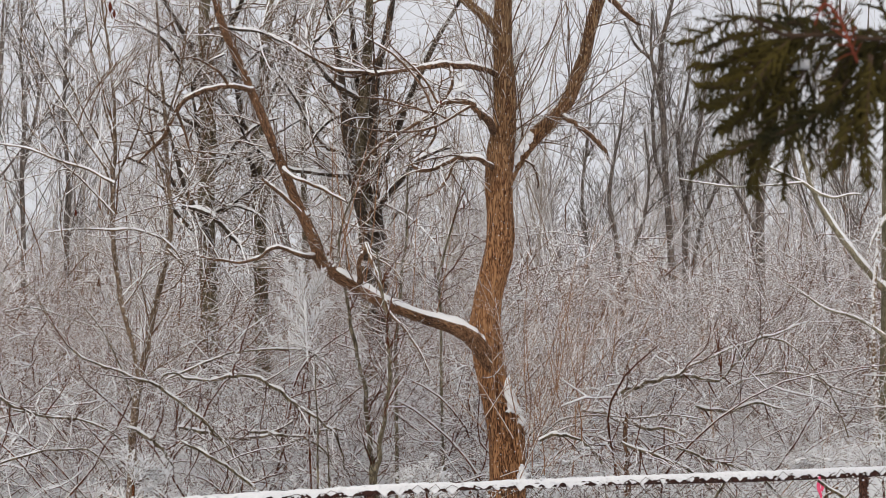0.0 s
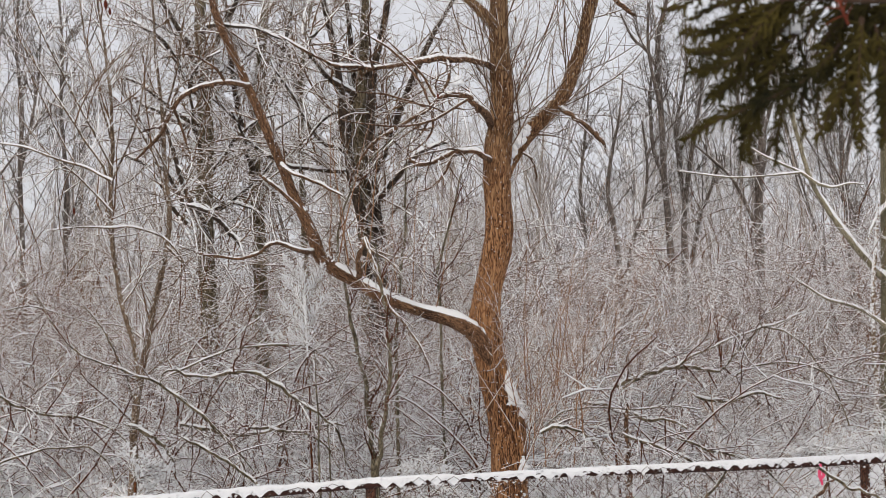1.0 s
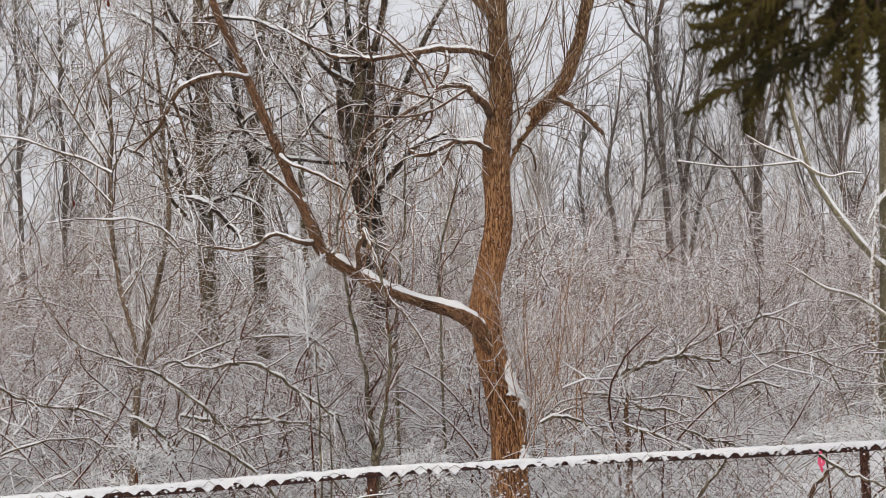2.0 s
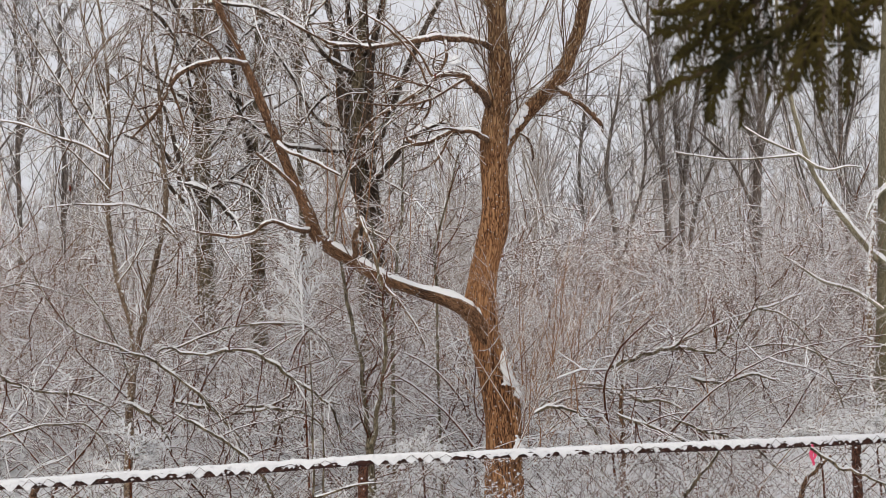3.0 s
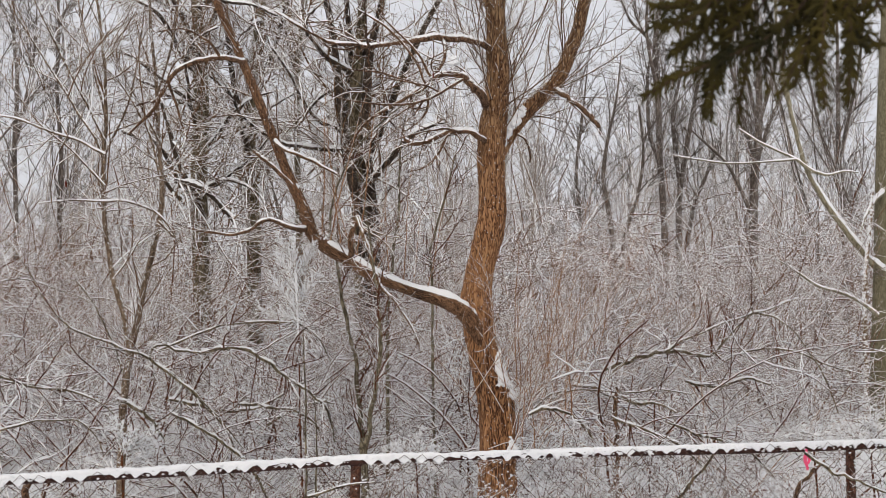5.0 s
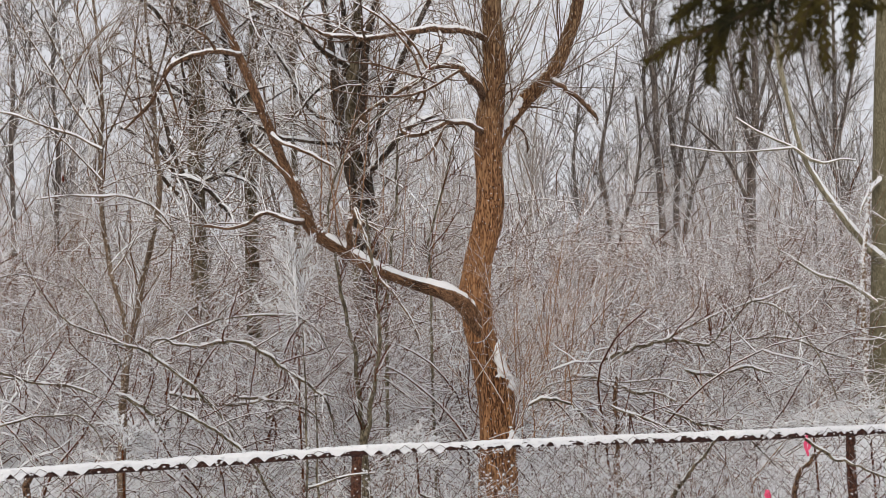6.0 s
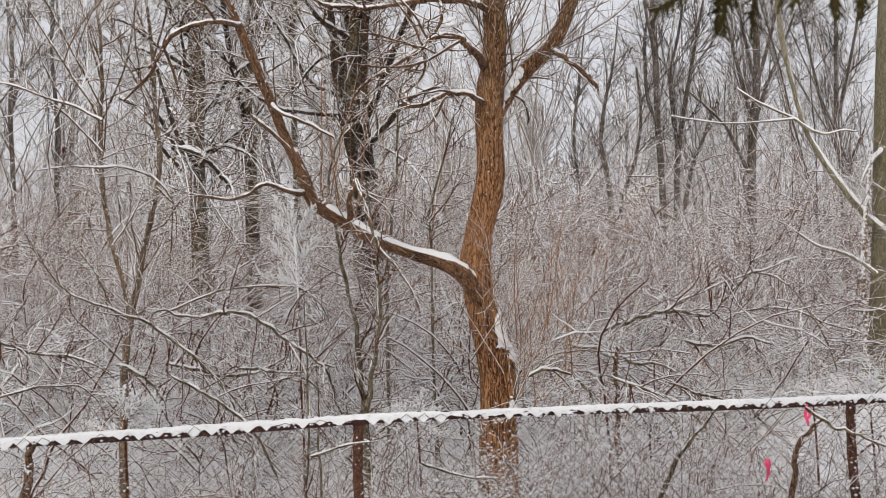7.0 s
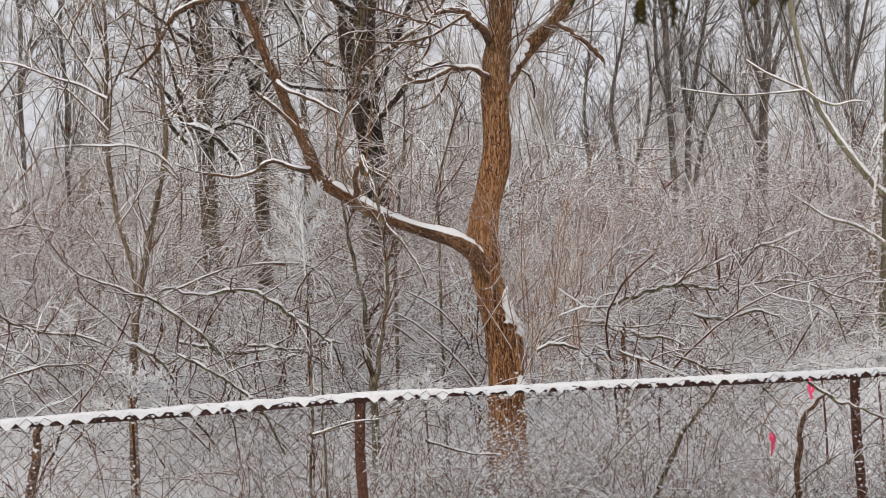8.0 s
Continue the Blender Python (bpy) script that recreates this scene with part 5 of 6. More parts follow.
    add("woodland_tree", "thin leaning grey tree with fine twigs", M_MID,
        [(5.70, 41.00, 3.25, 0.126), (5.66, 41.00, 6.23, 0.108), (5.52, 41.00, 7.52, 0.099), (5.41, 41.00, 8.44, 0.081), (5.59, 41.00, 9.64, 0.065), (5.91, 41.00, 10.94, 0.043), (6.12, 41.00, 12.44, 0.018)],
        [(5.91, 41.50, 5.45, 0.091), (6.23, 41.50, 6.92, 0.082), (6.60, 41.50, 7.94, 0.066), (6.81, 41.50, 9.34, 0.055), (6.72, 41.50, 10.85, 0.036)])
    add("woodland_tree", "thin bare tree of the far wood", M_MID,
        [(5.80, 52.00, 3.67, 0.114), (5.89, 52.00, 7.34, 0.105), (5.85, 52.00, 8.73, 0.091), (5.77, 52.00, 10.60, 0.078), (6.08, 52.00, 12.72, 0.059), (6.35, 52.00, 14.86, 0.023)])
    add("woodland_tree", "slim dark tree of the far wood", M_MID,
        [(-12.38, 38.00, 3.53, 0.100), (-12.48, 38.00, 7.23, 0.083), (-12.56, 38.00, 9.29, 0.077), (-12.50, 38.00, 11.02, 0.067), (-12.66, 38.00, 12.78, 0.050), (-12.62, 38.00, 14.55, 0.033)],
        [(-12.54, 38.00, 9.29, 0.067), (-12.24, 38.00, 10.66, 0.050), (-12.01, 38.00, 12.06, 0.040), (-11.95, 38.00, 13.65, 0.017)])
    add("woodland_tree", "slim dark tree in the wood", M_MID,
        [(-11.66, 40.00, 3.59, 0.105), (-11.78, 40.00, 6.95, 0.088), (-11.74, 40.00, 9.10, 0.079), (-11.92, 40.00, 11.48, 0.070), (-11.88, 40.00, 13.51, 0.053), (-12.02, 40.00, 15.57, 0.035)])


make_wood_clumps()

# ---- thicket of shrubs ----


def lying_snow(rng, p, r, share, fat):
    """Snow resting on those paths that are not too steep: thin rolls just above them."""
    d = p[:, -1] - p[:, 0]
    flat = np.abs(d[:, 2]) < 0.72 * np.linalg.norm(d, axis=1)
    keep = np.flatnonzero(flat & (rng.random(len(p)) < share))
    i = np.arange(p.shape[1])[None]
    if p.shape[1] > 6:  # only a stretch of each, at random
        i = rng.integers(0, p.shape[1] - 5, (len(keep), 1)) + np.arange(6)[None]
    q, u = p[keep[:, None], i], r[keep[:, None], i]
    g = u * fat * rng.uniform(0.7, 1.25, (len(keep), 1)) * rng.uniform(0.5, 1.2, u.shape)
    q[:, :, 2] += u + g * 0.35
    return q, np.maximum(g, 0.0022)


def shrub(name, seed, stems, height, lean, droop, mat, label, side, thick, fine, each=False, pads=0, bends=(7, 4), kink=0.27, reach=0.9, snowy=0.0, pad=(0.007, 0.015)):
    rng = np.random.default_rng(seed)
    t = thing(name, (0, 0, 0), label, "shrub", "shrubs of the thicket")
    start = np.column_stack([rng.normal(0, 0.25, stems), rng.normal(0, 0.25, stems), np.full(stems, -0.1)])
    az = rng.uniform(0, 6.283, stems)
    ln = np.abs(rng.normal(lean, 0.25, stems))
    way = np.column_stack([np.cos(az) * ln, np.sin(az) * ln, np.ones(stems)])
    p, r = grow(rng, start, way, rng.uniform(0.55, 1.15, stems) * height, rng.uniform(0.6, 1.3, stems) * thick, 14, kink * 0.5, droop * 0.85, curl=kink * 0.35)
    if each:
        for k in range(stems):
            part("stem", mesh_from("stem", *tubes([(p[k:k + 1], r[k:k + 1])], 5), mat), t)
    else:
        part("stem_clump", mesh_from("stem_clump", *tubes([(p, r)], 3), mat), t, kind="stuff")
    st = sprout(rng, p, r, side[0], 0.3, 0.98, 62, reach, 0.45, fine * 1.25)
    p2, r2 = grow(rng, *st, bends[0], 0.19, -0.05, 0.5, curl=0.12)
    st = sprout(rng, p2, r2, side[1], 0.1, 0.98, 55, reach * 0.45, 0.55, fine * 0.9)
    p3, r3 = grow(rng, *st, bends[1], 0.25, -0.03, 0.6, curl=0.25)
    levels = [(p2, r2), (p3, r3)]
    if len(side) > 2:
        st = sprout(rng, p3, r3, side[2], 0.1, 0.98, 55, reach * 0.22, 0.7, fine * 0.8)
        levels.append(grow(rng, *st, 2, 0.2, 0.0, 0.6))
    part("twig_spray", mesh_from("twig_spray", *tubes(levels, 3), mat), t, kind="stuff")
    if snowy:
        part("twig_snow", mesh_from("twig_snow", *tubes([lying_snow(rng, p, r, 0.8, 1.15), lying_snow(rng, p2, r2, snowy, 1.9), lying_snow(rng, p3, r3, snowy * 0.85, 1.7)], 3), M_SNOW), t, "snow lying along the twigs", "stuff")
    if pads:
        part("snow_pad", mesh_from("snow_pad", *clumps(rng, p3, pads, *pad), M_SNOW), t, "pads of snow on the twigs", "stuff")
    return t


def scatter(rng, models, count, near, far, gap, wide, size, bias=1.0, pick=None, keep_off=(), span=(-1, 1)):
    spots, used = [], set()
    for k in range(count * 14):
        y = near + (far - near) * rng.random() ** bias
        x = rng.uniform(*span) * (wide * y + 1.2)
        if any((x - a) ** 2 + (y - b) ** 2 < gap * gap for a, b in spots) or any((x - a) ** 2 + (y - b) ** 2 < c * c for a, b, c in keep_off):
            continue
        spots.append((x, y))
        if len(spots) >= count:
            break
    for x, y in spots:
        m = pick(x, y, rng) if pick else int(rng.integers(0, len(models)))
        s = rng.uniform(*size)
        place = pose(x, y, ground_height(x, y), rng.normal(0, 5), rng.normal(0, 5), rng.uniform(0, 360))
        ob = models[m] if m not in used else copy_thing(models[m], place)
        used.add(m)
        ob.matrix_basis = place
        ob.scale = (s, s, s)


def make_thicket():
    rng = np.random.default_rng(77)
    near = [
        shrub("thicket_shrub", 1, 7, 3.3, 0.9, -0.15, M_BRUSH, "arching leafless shrub bowed with snow", (9, 4, 1), 0.0095, 0.0105, True, 130, kink=0.22, snowy=0.9, reach=0.78),
        shrub("thicket_shrub", 2, 7, 2.8, 1.2, -0.18, M_BRUSH, "low tangled shrub bent under snow", (9, 4, 1), 0.0095, 0.0105, True, 130, kink=0.24, snowy=0.95, reach=0.78),
        shrub("thicket_shrub", 3, 6, 3.4, 0.9, -0.11, M_BRUSH, "tall spreading leafless shrub with snowy twigs", (9, 4, 1), 0.013, 0.0090, True, 70, snowy=0.75),
        shrub("thicket_shrub", 4, 7, 2.9, 0.75, -0.07, M_RUSSET, "russet leafless shrub with fine snowy shoots", (10, 4, 2), 0.010, 0.0060, True, 20, snowy=0.3),
    ]

    def choose(x, y, g):
        if 11.5 < y and 0.6 < x < 3.0 and g.random() < 0.3:
            return 3
        return int(g.integers(0, 3))
    # a clear lane before the leaning tree
    lane = tuple((0.55 * q / 12.65, q, 0.55) for q in np.arange(8.0, 13.0, 0.4))
    scatter(rng, near[:2], 16, 10.0, 13.0, 0.7, 0.37, (0.5, 0.8), 1.0, None, lane)
    open_side = tuple((0.34 * q, q, 0.95) for q in np.arange(13.0, 20.1, 0.6))
    scatter(rng, near, 86, 13.2, 20.5, 0.56, 0.37, (0.9, 1.4), 0.9, choose, ((0.56, 13.0, 0.8),) + open_side)
    low = [shrub("low_shrub", 8, 10, 1.7, 0.7, -0.05, M_BRUSH, "low snowy bramble against the fence", (7, 6), 0.0055, 0.0036, False, 480, (4, 3), reach=0.6, snowy=0.45, pad=(0.006, 0.012))]
    low.append(shrub("low_shrub", 9, 10, 1.85, 0.55, -0.03, M_BRUSH, "low twiggy bush powdered with snow", (7, 6), 0.0055, 0.0036, False, 480, (4, 3), reach=0.6, snowy=0.45, pad=(0.006, 0.012)))
    scatter(rng, low, 9, 6.6, 9.5, 0.5, 0.36, (0.5, 0.8), span=(-1, -0.3))
    scatter(rng, low, 22, 6.6, 10.5, 0.34, 0.36, (0.6, 1.0), span=(-0.3, 1))
    for x, y, turn in ((0.45, 8.2, 10), (0.62, 8.9, 80), (0.48, 9.6, 200), (1.32, 9.5, 130), (1.62, 10.3, 300), (1.10, 9.0, 40), (0.30, 7.6, 250), (1.75, 11.2, 20), (1.55, 11.6, 110), (1.95, 10.8, 170), (0.75, 8.0, 90), (0.95, 8.5, 160)):
        copy_thing(low[turn // 10 % 2], pose(x, y, ground_height(x, y), 0, 0, turn)).scale = (0.85, 0.85, 0.85)
    scatter(rng, low, 16, 6.7, 9.0, 0.3, 0.36, (0.7, 1.05), span=(-0.25, 1))
    weeds = [shrub("dry_weed", 15 + k, 16, tall, 0.3, -0.01, M_WEED, "dry brown weed stalks dotted with snow by the fence", (6, 3), 0.0042, 0.0034, False, 260, (3, 2), kink=0.08, reach=0.45, pad=(0.005, 0.011)) for k, tall in enumerate((1.6, 1.3))]
    scatter(rng, weeds, 46, 6.5, 8.6, 0.24, 0.36, (0.8, 1.12))
    bramble = [shrub("fence_bramble", 31 + k, 11, tall, lean, -0.13, M_WEED, "tangled brown bramble canes blobbed with snow behind the fence", (8, 5), 0.0066, 0.0056, False, 460, (6, 3), kink=0.34, reach=0.42, snowy=0.5, pad=(0.007, 0.015)) for k, (tall, lean) in enumerate(((1.5, 0.8), (1.7, 1.2)))]
    scatter(rng, bramble, 46, 6.7, 9.6, 0.26, 0.36, (0.75, 1.0), span=(-0.1, 1))
    scatter(rng, bramble, 8, 6.9, 9.2, 0.5, 0.36, (0.6, 0.9), span=(-1, -0.1))
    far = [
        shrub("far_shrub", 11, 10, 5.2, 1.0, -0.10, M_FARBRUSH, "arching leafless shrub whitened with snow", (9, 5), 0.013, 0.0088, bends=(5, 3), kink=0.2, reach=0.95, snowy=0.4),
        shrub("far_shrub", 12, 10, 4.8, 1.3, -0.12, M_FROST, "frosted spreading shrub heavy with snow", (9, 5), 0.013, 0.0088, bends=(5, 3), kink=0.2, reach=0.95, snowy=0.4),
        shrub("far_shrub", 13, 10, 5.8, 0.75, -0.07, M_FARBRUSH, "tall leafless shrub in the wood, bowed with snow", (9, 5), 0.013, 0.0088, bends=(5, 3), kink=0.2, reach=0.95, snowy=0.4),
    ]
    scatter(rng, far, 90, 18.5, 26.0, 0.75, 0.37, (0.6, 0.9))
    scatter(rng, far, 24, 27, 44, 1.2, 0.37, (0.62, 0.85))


make_thicket()
make_plume()

# ---- the wood behind ----


def wood_tree(seed, height, girth, mat, twig, label, boughs=16, stems=2):
    """A bare tree that forks low into a few bending stems, with rising boughs and fine twigs."""
    rng = np.random.default_rng(seed)
    t = thing("slim_tree", (0, 0, 0), label, "tree", "trees of the wood")
    p, r = grow(rng, np.array([[0, 0, -0.3]]), np.array([[rng.normal(0, 0.1), rng.normal(0, 0.1), 1.0]]), np.array([height]), np.array([girth]), 18, 0.05, 0.05, 0.15, 0.012)
    part("trunk", mesh_from("trunk", *tubes([(p, r)], 7), mat), t)
    forks = sprout(rng, p, r, stems, 0.12, 0.45, 24, height * 0.62, 9, girth * 0.7)
    ps, rs = grow(rng, *forks, 14, 0.06, 0.07, 0.2, 0.02)
    for k in range(stems):
        part("limb", mesh_from("limb", *tubes([(ps[k:k + 1], rs[k:k + 1])], 6), mat), t)
    fine = []
    for q, u, many in ((p, r, boughs), (ps, rs, boughs * 2 // 3)):
        st = sprout(rng, q, u, many, 0.18, 0.98, 42, height * 0.2, 9, girth * 0.30)
        p2, r2 = grow(rng, *st, 8, 0.08, 0.05, 0.25, 0.07)
        st = sprout(rng, p2, r2, 6, 0.15, 0.98, 45, height * 0.09, 0.5, 0.016)
        p3, r3 = grow(rng, *st, 4, 0.10, 0.03, 0.5, 0.10)
        st = sprout(rng, p3, r3, 2, 0.1, 0.97, 45, height * 0.06, 0.7, 0.013)
        fine += [(p2, r2), (p3, r3), grow(rng, *st, 2, 0.12, 0.02, 0.6)]
    part("crown", mesh_from("crown", *tubes(fine, 3), twig), t, kind="stuff")
    return t


def make_wood():
    rng = np.random.default_rng(99)
    mid = [wood_tree(1, 15, 0.055, M_MID, M_MID, "slim bare woodland tree with low forks"), wood_tree(2, 13, 0.042, M_MID, M_MID, "thin bare woodland tree with upright limbs")]
    scatter(rng, mid, 7, 27, 42, 2.2, 0.36, (0.8, 1.15), keep_off=((3.5, 34, 5.5),))
    # these far trees get their haze from the pale bark colour
    far = [wood_tree(4, 19, 0.085, M_FAR, M_FAR, "distant bare snowy tree, greyed with painted haze", 18), wood_tree(5, 17, 0.065, M_FAR, M_FAR, "tall distant snowy tree, paled with painted haze", 18, 3), wood_tree(6, 15, 0.060, M_FAR, M_FAR, "slender distant snowy tree with many limbs, paled with painted haze", 18, 3)]
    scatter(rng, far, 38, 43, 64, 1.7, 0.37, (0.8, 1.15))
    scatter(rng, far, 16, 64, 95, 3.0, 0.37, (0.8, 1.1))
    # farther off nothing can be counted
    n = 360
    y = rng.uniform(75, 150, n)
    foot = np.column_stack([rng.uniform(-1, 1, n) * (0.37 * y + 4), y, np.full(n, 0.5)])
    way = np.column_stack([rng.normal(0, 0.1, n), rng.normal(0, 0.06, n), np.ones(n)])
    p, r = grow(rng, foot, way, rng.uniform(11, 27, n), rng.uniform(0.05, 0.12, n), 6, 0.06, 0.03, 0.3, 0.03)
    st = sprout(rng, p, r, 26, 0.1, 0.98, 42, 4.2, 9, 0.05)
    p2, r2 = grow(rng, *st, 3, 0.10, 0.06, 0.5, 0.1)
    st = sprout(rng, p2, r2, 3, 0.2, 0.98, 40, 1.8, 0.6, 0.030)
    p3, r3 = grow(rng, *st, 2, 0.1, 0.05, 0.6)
    # the wood's haze is painted: it lies in the bark colour
    tagged(new("distant_wood", mesh_from("distant_wood", *tubes([(p, r), (p2, r2), (p3, r3)], 3), M_DISTANT)), "bare wood far behind the thicket, greyed with painted haze", "wood", kind="stuff")
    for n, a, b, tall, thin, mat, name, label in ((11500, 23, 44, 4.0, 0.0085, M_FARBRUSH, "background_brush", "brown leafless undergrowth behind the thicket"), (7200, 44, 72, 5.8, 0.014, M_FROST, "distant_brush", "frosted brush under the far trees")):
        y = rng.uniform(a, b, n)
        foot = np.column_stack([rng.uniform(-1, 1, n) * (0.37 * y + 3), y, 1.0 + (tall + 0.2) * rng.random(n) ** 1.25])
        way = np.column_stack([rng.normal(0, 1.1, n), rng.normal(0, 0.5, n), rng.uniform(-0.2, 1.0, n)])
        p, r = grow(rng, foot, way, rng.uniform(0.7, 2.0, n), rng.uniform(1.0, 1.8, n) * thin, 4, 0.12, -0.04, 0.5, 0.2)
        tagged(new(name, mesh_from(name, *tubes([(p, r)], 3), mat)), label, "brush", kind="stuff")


make_wood()

# ---- evergreen bough by the camera ----


def fan(rng, p, r, per_metre, angle, longest, thin, flat, n, lift):
    """Branchlets leaving both sides of each path in one flat spray, shorter towards the tip."""
    k, m, _ = p.shape
    ln = np.linalg.norm(np.diff(p, axis=1), axis=2).sum(1)
    start, way, size, rad = [], [], [], []
    for i in range(k):
        count = max(2, int(ln[i] * per_metre))
        at = np.linspace(0.06, 0.99, count)
        pos = np.column_stack([np.interp(at * (m - 1), np.arange(m), p[i, :, c]) for c in range(3)])
        tan = unit(np.column_stack([np.interp(at * (m - 1), np.arange(m), np.gradient(p[i, :, c])) for c in range(3)]))
        side = unit(np.cross(tan, unit(np.array([0.0, 1.0, 0.0]) + rng.normal(0, flat, 3)))) * np.where(np.arange(count) % 2, 1, -1)[:, None]
        ang = np.radians(rng.normal(angle, 9, count))[:, None]
        start.append(pos)
        way.append(tan * np.cos(ang) + side * np.sin(ang) + rng.normal(0, 0.12, (count, 3)))
        size.append(np.minimum(longest, ln[i] * 0.6) * (1.05 - 0.75 * at) * rng.uniform(0.6, 1.15, count))
        rad.append(thin * rng.uniform(0.8, 1.2, count))
    return grow(rng, np.concatenate(start), np.concatenate(way), np.concatenate(size), np.concatenate(rad), n, 0.06, lift, 0.45, 0.05)


def make_evergreen():
    rng = np.random.default_rng(15)
    o = np.array([1.35, 1.15, 0.0])
    t = thing("evergreen_tree", tuple(o), "dark green evergreen tree with a drooping feathery bough", "tree")
    tp, tr = smooth_path([(0, 0, -0.2, 0.15), (0.02, 0, 1.5, 0.13), (0, 0.02, 3.5, 0.10), (0, 0, 6.0, 0.05), (0, 0, 6.4, 0.001)], 6)
    part("trunk", mesh_from("trunk", *rough_limb(tp, tr, 14, 0.06, 2.0), M_SPRUCE), t, "rough brown evergreen trunk")
    limb = [(0.316, 0.760, 2.012), (0.282, 0.756, 2.000), (0.249, 0.752, 1.998), (0.215, 0.748, 2.000), (0.189, 0.744, 2.000), (0.170, 0.740, 2.009)]
    sprays = []
    sprays.append([(0.228, 0.750, 1.974), (0.210, 0.754, 1.956), (0.185, 0.758, 1.944), (0.159, 0.762, 1.935), (0.139, 0.766, 1.924)])
    sprays.append([(0.221, 0.770, 1.993), (0.204, 0.774, 1.970), (0.200, 0.778, 1.944), (0.197, 0.782, 1.928), (0.196, 0.786, 1.913)])
    sprays.append([(0.206, 0.760, 1.983), (0.190, 0.764, 1.961), (0.184, 0.768, 1.942), (0.179, 0.772, 1.928), (0.178, 0.776, 1.912)])
    sprays.append([(0.217, 0.780, 1.979), (0.213, 0.776, 1.958), (0.209, 0.772, 1.940), (0.209, 0.768, 1.927)])
    sprays.append([(0.238, 0.740, 1.985), (0.233, 0.736, 1.961), (0.229, 0.732, 1.935), (0.228, 0.728, 1.908)])
    sprays.append([(0.248, 0.750, 1.984), (0.250, 0.746, 1.957), (0.248, 0.742, 1.937), (0.244, 0.738, 1.915)])
    sprays.append([(0.235, 0.740, 1.968), (0.224, 0.736, 1.948), (0.213, 0.732, 1.930), (0.204, 0.728, 1.915)])
    sprays.append([(0.252, 0.770, 1.987), (0.258, 0.766, 1.966), (0.261, 0.762, 1.955), (0.263, 0.758, 1.950)])
    sprays.append([(0.201, 0.780, 2.009), (0.180, 0.776, 1.989), (0.164, 0.772, 1.978), (0.150, 0.768, 1.976)])
    sprays.append([(0.199, 0.760, 1.993), (0.176, 0.756, 1.973), (0.160, 0.752, 1.963), (0.148, 0.748, 1.962)])
    sprays.append([(0.198, 0.770, 1.986), (0.179, 0.766, 1.966), (0.165, 0.762, 1.953), (0.155, 0.758, 1.946)])
    sprays.append([(0.197, 0.790, 2.009), (0.177, 0.786, 2.000), (0.160, 0.782, 1.992), (0.146, 0.778, 1.993)])
    sprays.append([(0.237, 0.800, 2.012), (0.215, 0.796, 1.993), (0.193, 0.792, 1.975), (0.180, 0.788, 1.960)])
    sprays.append([(0.243, 0.800, 2.009), (0.235, 0.796, 1.983), (0.227, 0.792, 1.962), (0.223, 0.788, 1.944)])
    sprays.append([(0.222, 0.810, 2.019), (0.207, 0.806, 2.000), (0.196, 0.802, 1.984), (0.190, 0.798, 1.966)])
    sprays.append([(0.198, 0.810, 2.029), (0.183, 0.806, 2.013), (0.174, 0.802, 1.994), (0.169, 0.798, 1.976)])
    sprays.append([(0.250, 0.800, 2.013), (0.242, 0.796, 1.994), (0.238, 0.792, 1.975), (0.239, 0.788, 1.957)])
    sprays.append([(0.179, 0.780, 2.022), (0.160, 0.776, 2.016), (0.145, 0.772, 2.006), (0.131, 0.768, 2.002)])
    sprays.append([(0.200, 0.790, 2.016), (0.179, 0.786, 2.012), (0.162, 0.782, 2.006), (0.150, 0.778, 1.999)])
    sprays.append([(0.287, 0.770, 2.001), (0.276, 0.766, 1.986), (0.266, 0.762, 1.976), (0.250, 0.758, 1.971)])
    sprays.append([(0.278, 0.800, 2.013), (0.269, 0.796, 1.998), (0.258, 0.792, 1.983), (0.247, 0.788, 1.971)])
    sprays.append([(0.207, 0.790, 2.019), (0.201, 0.786, 2.035), (0.188, 0.782, 2.047), (0.179, 0.778, 2.060)])
    sprays.append([(0.234, 0.790, 2.016), (0.226, 0.786, 2.032), (0.215, 0.782, 2.044), (0.201, 0.778, 2.053)])
    sprays.append([(0.268, 0.790, 2.013), (0.260, 0.786, 2.033), (0.252, 0.782, 2.045), (0.243, 0.778, 2.050)])
    sprays.append([(0.291, 0.800, 2.017), (0.287, 0.796, 2.037), (0.283, 0.792, 2.053), (0.273, 0.788, 2.061)])
    way_in = [(1.35, 1.15, 2.05), (1.0, 0.98, 2.20), (0.65, 0.83, 2.14), (0.42, 0.77, 2.04)]
    arm, ar = smooth_path([(*(np.array(q) - o), w) for q, w in zip(way_in + limb, (0.016, 0.010, 0.006, 0.003, 0.0018, 0.0016, 0.0014, 0.0013, 0.0012, 0.001))], 6)
    wood, leafy = [(arm, ar)], []
    # short sprays hang all along the limb
    run = smooth_path([(*q, 0.001) for q in limb], 6)[0][0]
    for q in run[4:-8:2]:
        for way in ((-0.030, 0.012, -0.030), (-0.024, 0.010, 0.014)):
            tip = np.array(way) * rng.uniform(0.6, 1.1) + rng.normal(0, 0.005, 3)
            sprays.append([q, q + tip * 0.45 + np.array([0, 0, 0.003]), q + tip])
    def airy(pts):  # the bough is thin near its top and in its middle
        x, _, z = np.mean([np.array(q) for q in pts], axis=0)
        return z > 2.000 or (0.200 < x < 0.234 and z > 1.948)
    # some sprays have another of their kind close behind
    behind = [[np.array(q) + off * (0.3 + 0.7 * i / len(pts)) for i, q in enumerate(pts)] for pts in sprays if not airy(pts) for off in rng.normal((0.003, 0.025, 0.002), (0.006, 0.012, 0.004), (1, 3))]
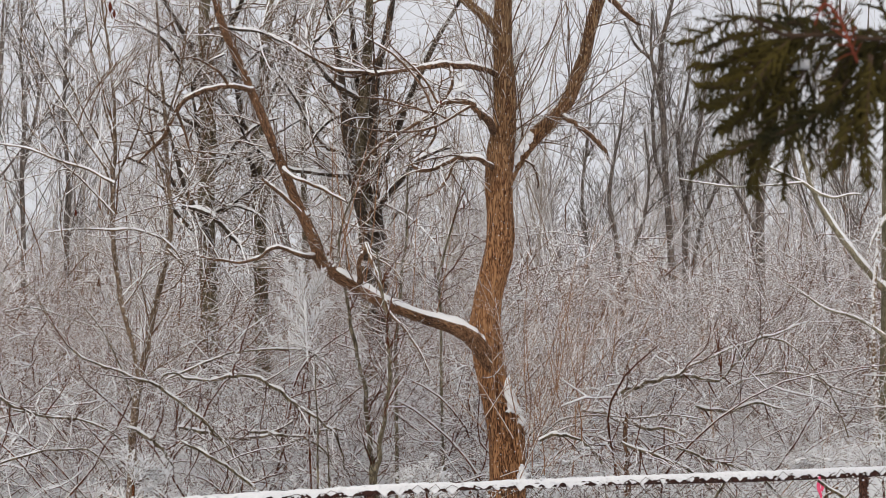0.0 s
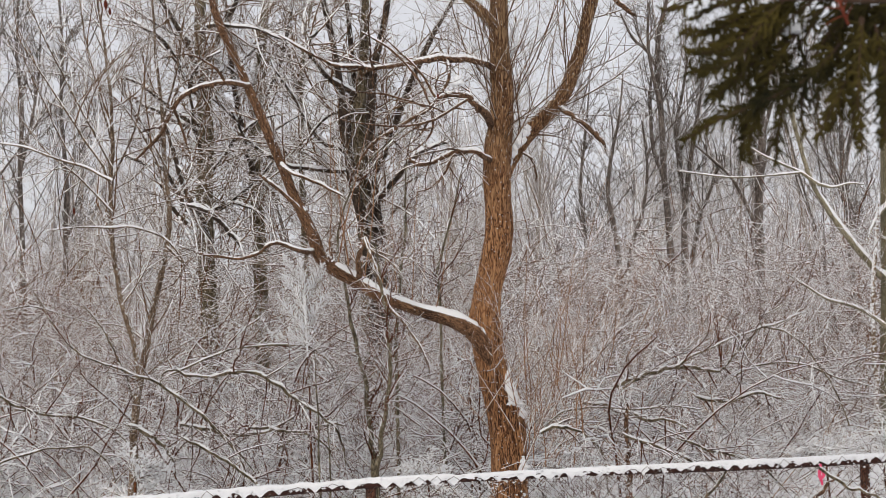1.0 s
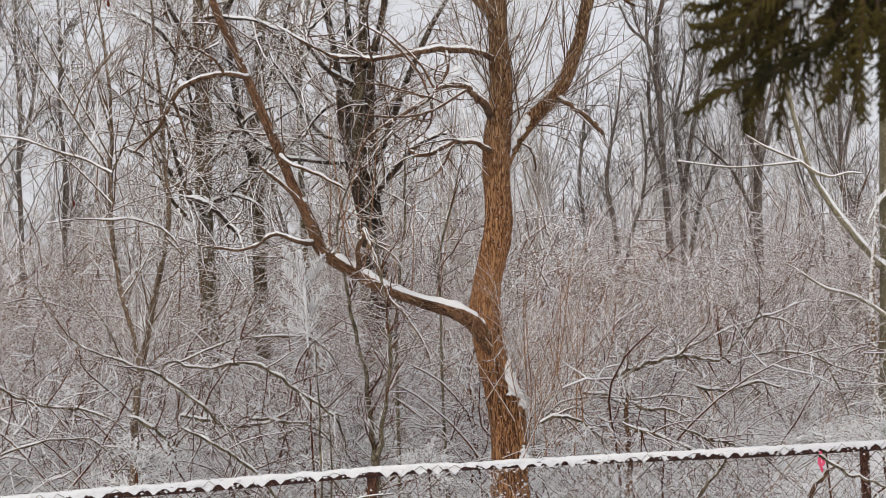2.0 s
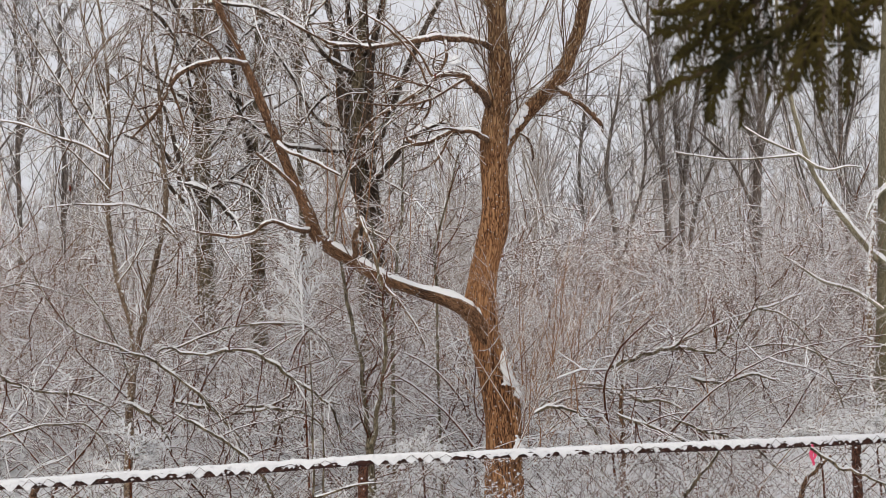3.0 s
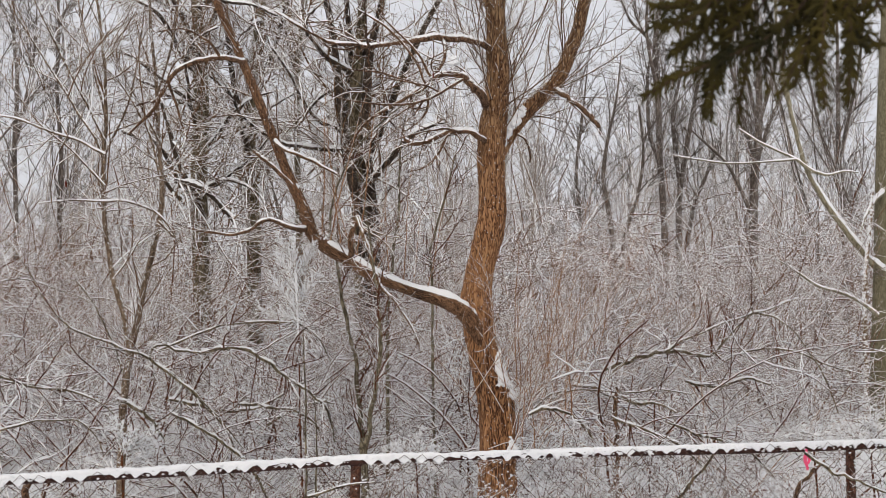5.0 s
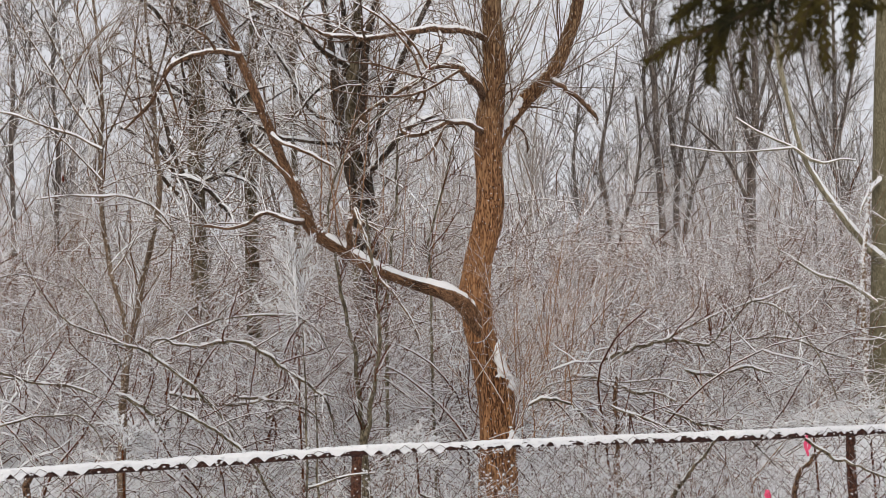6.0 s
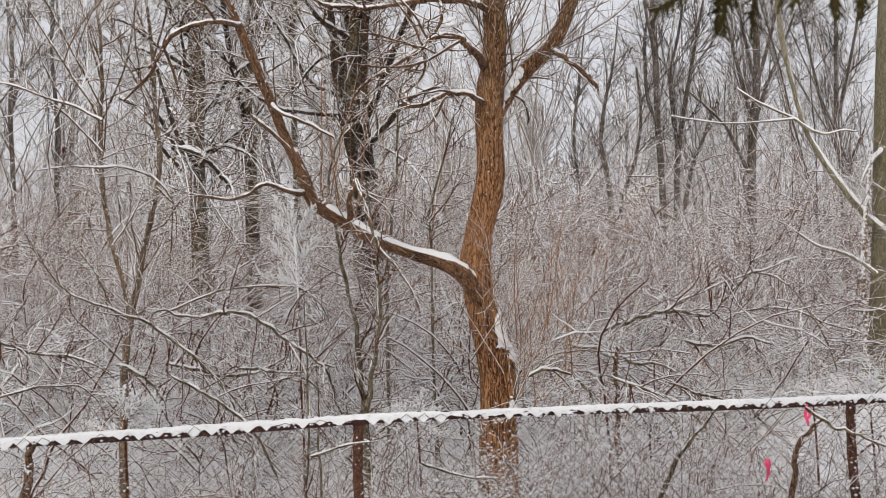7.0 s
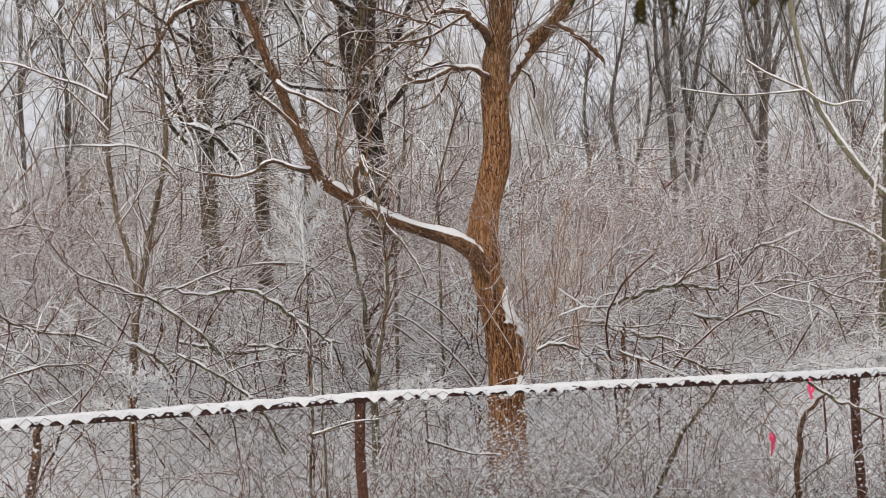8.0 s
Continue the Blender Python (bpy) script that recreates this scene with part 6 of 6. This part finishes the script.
    for pts in sprays + behind:
        p, r = smooth_path([(*(np.array(q) - o), w) for q, w in zip(pts, (0.0008, 0.0007, 0.0006, 0.0005, 0.0004))], 8)
        wood.append((p, r))
        leafy.append(fan(rng, p, r, 170 if airy(pts) else 330, 38, 0.018, 0.0011, 0.35, 6, -0.08))
    bough = part("bough", mesh_from("bough", *tubes(wood, 5), M_SPRUCE), t, "drooping reddish-brown twigs")
    for main, (p, r) in zip(wood[1:], leafy):
        twig = fan(rng, p, r, 300, 38, 0.0060, 0.0012, 0.45, 3, -0.04)
        tip = fan(rng, main[0], main[1], 420, 40, 0.007, 0.0012, 0.45, 3, -0.04)
        part("spray", mesh_from("spray", *tubes([(p, r), twig, tip], 3), M_NEEDLE), bough, "dark olive-green drooping foliage", "stuff")
    # the crown higher up: tiers of drooping boughs, shorter towards the tip
    rng = np.random.default_rng(16)
    for z in np.arange(3.05, 6.3, 0.27):
        reach = 0.25 + 0.33 * (6.3 - z)
        for turn in rng.uniform(0, 6.283) + np.arange(6) * 1.047 + rng.normal(0, 0.15, 6):
            out = np.array([math.cos(turn), math.sin(turn), 0.0]) * reach * rng.uniform(0.8, 1.1)
            p, r = smooth_path([(0, 0, z, 0.016), (*(out * 0.4 + (0, 0, z + 0.04)), 0.010), (*(out * 0.8 + (0, 0, z - 0.03)), 0.006), (*(out + (0, 0, z - 0.10)), 0.002)], 6)
            limb = part("bough", mesh_from("bough", *tubes([(p, r)], 5), M_SPRUCE), t, "drooping evergreen bough")
            p2, r2 = fan(rng, p, r, 16, 50, 0.34, 0.006, 0.5, 5, -0.12)
            part("spray", mesh_from("spray", *tubes([(p2, r2), fan(rng, p2, r2, 45, 42, 0.07, 0.005, 0.6, 3, -0.08)], 3), M_NEEDLE), limb, "dark olive-green drooping foliage", "stuff")
    # a dead red twig and a little lodged snow on top
    p, r = smooth_path([(*(np.array(q) - o), 0.0005) for q in [(0.228, 0.735, 1.980), (0.225, 0.739, 1.994), (0.222, 0.743, 2.008), (0.215, 0.747, 2.018), (0.209, 0.751, 2.004)]], 6)
    q = fan(rng, p, r, 420, 45, 0.013, 0.0005, 0.6, 5, -0.12)
    part("dead_twig", mesh_from("dead_twig", *tubes([(p, r), q], 4), M_LEAF), bough, "dry rust-red twig")
    for k, (x, y, z) in enumerate(((0.206, 0.765, 1.988), (0.238, 0.770, 1.962))):
        part("snow_lump", lump((x, y, z), (0.006, 0.006, 0.0025), k + 20, t.location, 0.12), bough, "bit of snow on the foliage", "stuff")


make_evergreen()

# ---- pink tape on fence and bush ----


def make_tape(place, drop, seed):
    t = thing("marker_ribbon", place, "bright pink plastic marking ribbon tied and hanging", "ribbon", "pink ribbons")
    for k in range(3):
        bm = bmesh.new()
        n, prev = 9, None
        for i in range(n):
            z = -drop * (1, 0.7, 0.5)[k] * i / (n - 1)
            dx = 0.005 * math.sin(i * 0.9 + seed + k * 2) + (0, 0.008, -0.008)[k] * min(1, i / 3)
            tw = 0.6 * math.sin(i * 0.5 + seed)
            w = 0.009 * (1 - 0.45 * abs(i / 4 - 1))
            row = [bm.verts.new((dx + s * w * math.cos(tw), s * w * math.sin(tw) + d - 0.01 * k, z)) for s, d in ((-1, 0), (1, 0), (1, 0.0012), (-1, 0.0012))]
            if prev:
                for a in range(4):
                    bm.faces.new((prev[a], prev[(a + 1) % 4], row[(a + 1) % 4], row[a]))
            prev = row
        me = bpy.data.meshes.new("tail")
        bm.to_mesh(me)
        bm.free()
        me.materials.append(M_TAPE)
        part("tail", me, t)


make_tape((1.750, 6.215, 1.446), 0.10, 1)
make_tape((1.722, 6.900, 1.135), 0.12, 4)


def make_dead_leaf(place, size, seed, label):
    """A curled leaf still hanging on its stalk."""
    bm = bmesh.new()
    rows = []
    for i in range(7):
        u = i / 6
        w = size * 0.32 * math.sin(math.pi * min(1, u * 0.92 + 0.06)) ** 0.8
        rows.append([bm.verts.new((s * w * math.cos(0.9 * abs(s)), 0.25 * size * math.sin(u * 2.4 + seed) + abs(s) * w * 0.7, -u * size + 0.02 * size * math.sin(7 * u + 3 * s))) for s in (-1, -0.5, 0, 0.5, 1)])
    for a, b in zip(rows, rows[1:]):
        for k in range(4):
            bm.faces.new((a[k], a[k + 1], b[k + 1], b[k]))
    bmesh.ops.solidify(bm, geom=bm.faces[:], thickness=0.002)
    me = bpy.data.meshes.new("blade")
    bm.to_mesh(me)
    bm.free()
    me.materials.append(M_LEAF)
    t = thing("dead_leaf", place, label, "leaf", "dead leaves")
    part("blade", me, t)
    stalk, sr = smooth_path([(0, 0.02 * size, 0, 0.0016), (0.01, 0, 0.03, 0.0016), (0.0, 0, 0.07, 0.002)], 4)
    part("stalk", mesh_from("stalk", *tubes([(stalk, sr)], 4), M_TWIG), t)


make_dead_leaf((-3.333, 11.600, 3.691), 0.06, 4, "dark curled dead leaf hanging on a twig")
make_dead_leaf((-2.984, 11.400, 5.567), 0.09, 4, "rust-red dead leaf clinging to a twig")
make_dead_leaf((-2.947, 11.400, 5.492), 0.07, 4, "rust-red dead leaf clinging to a twig")
make_dead_leaf((0.013, 12.250, 4.798), 0.05, 5, "small rust-red dead leaf on a branch")
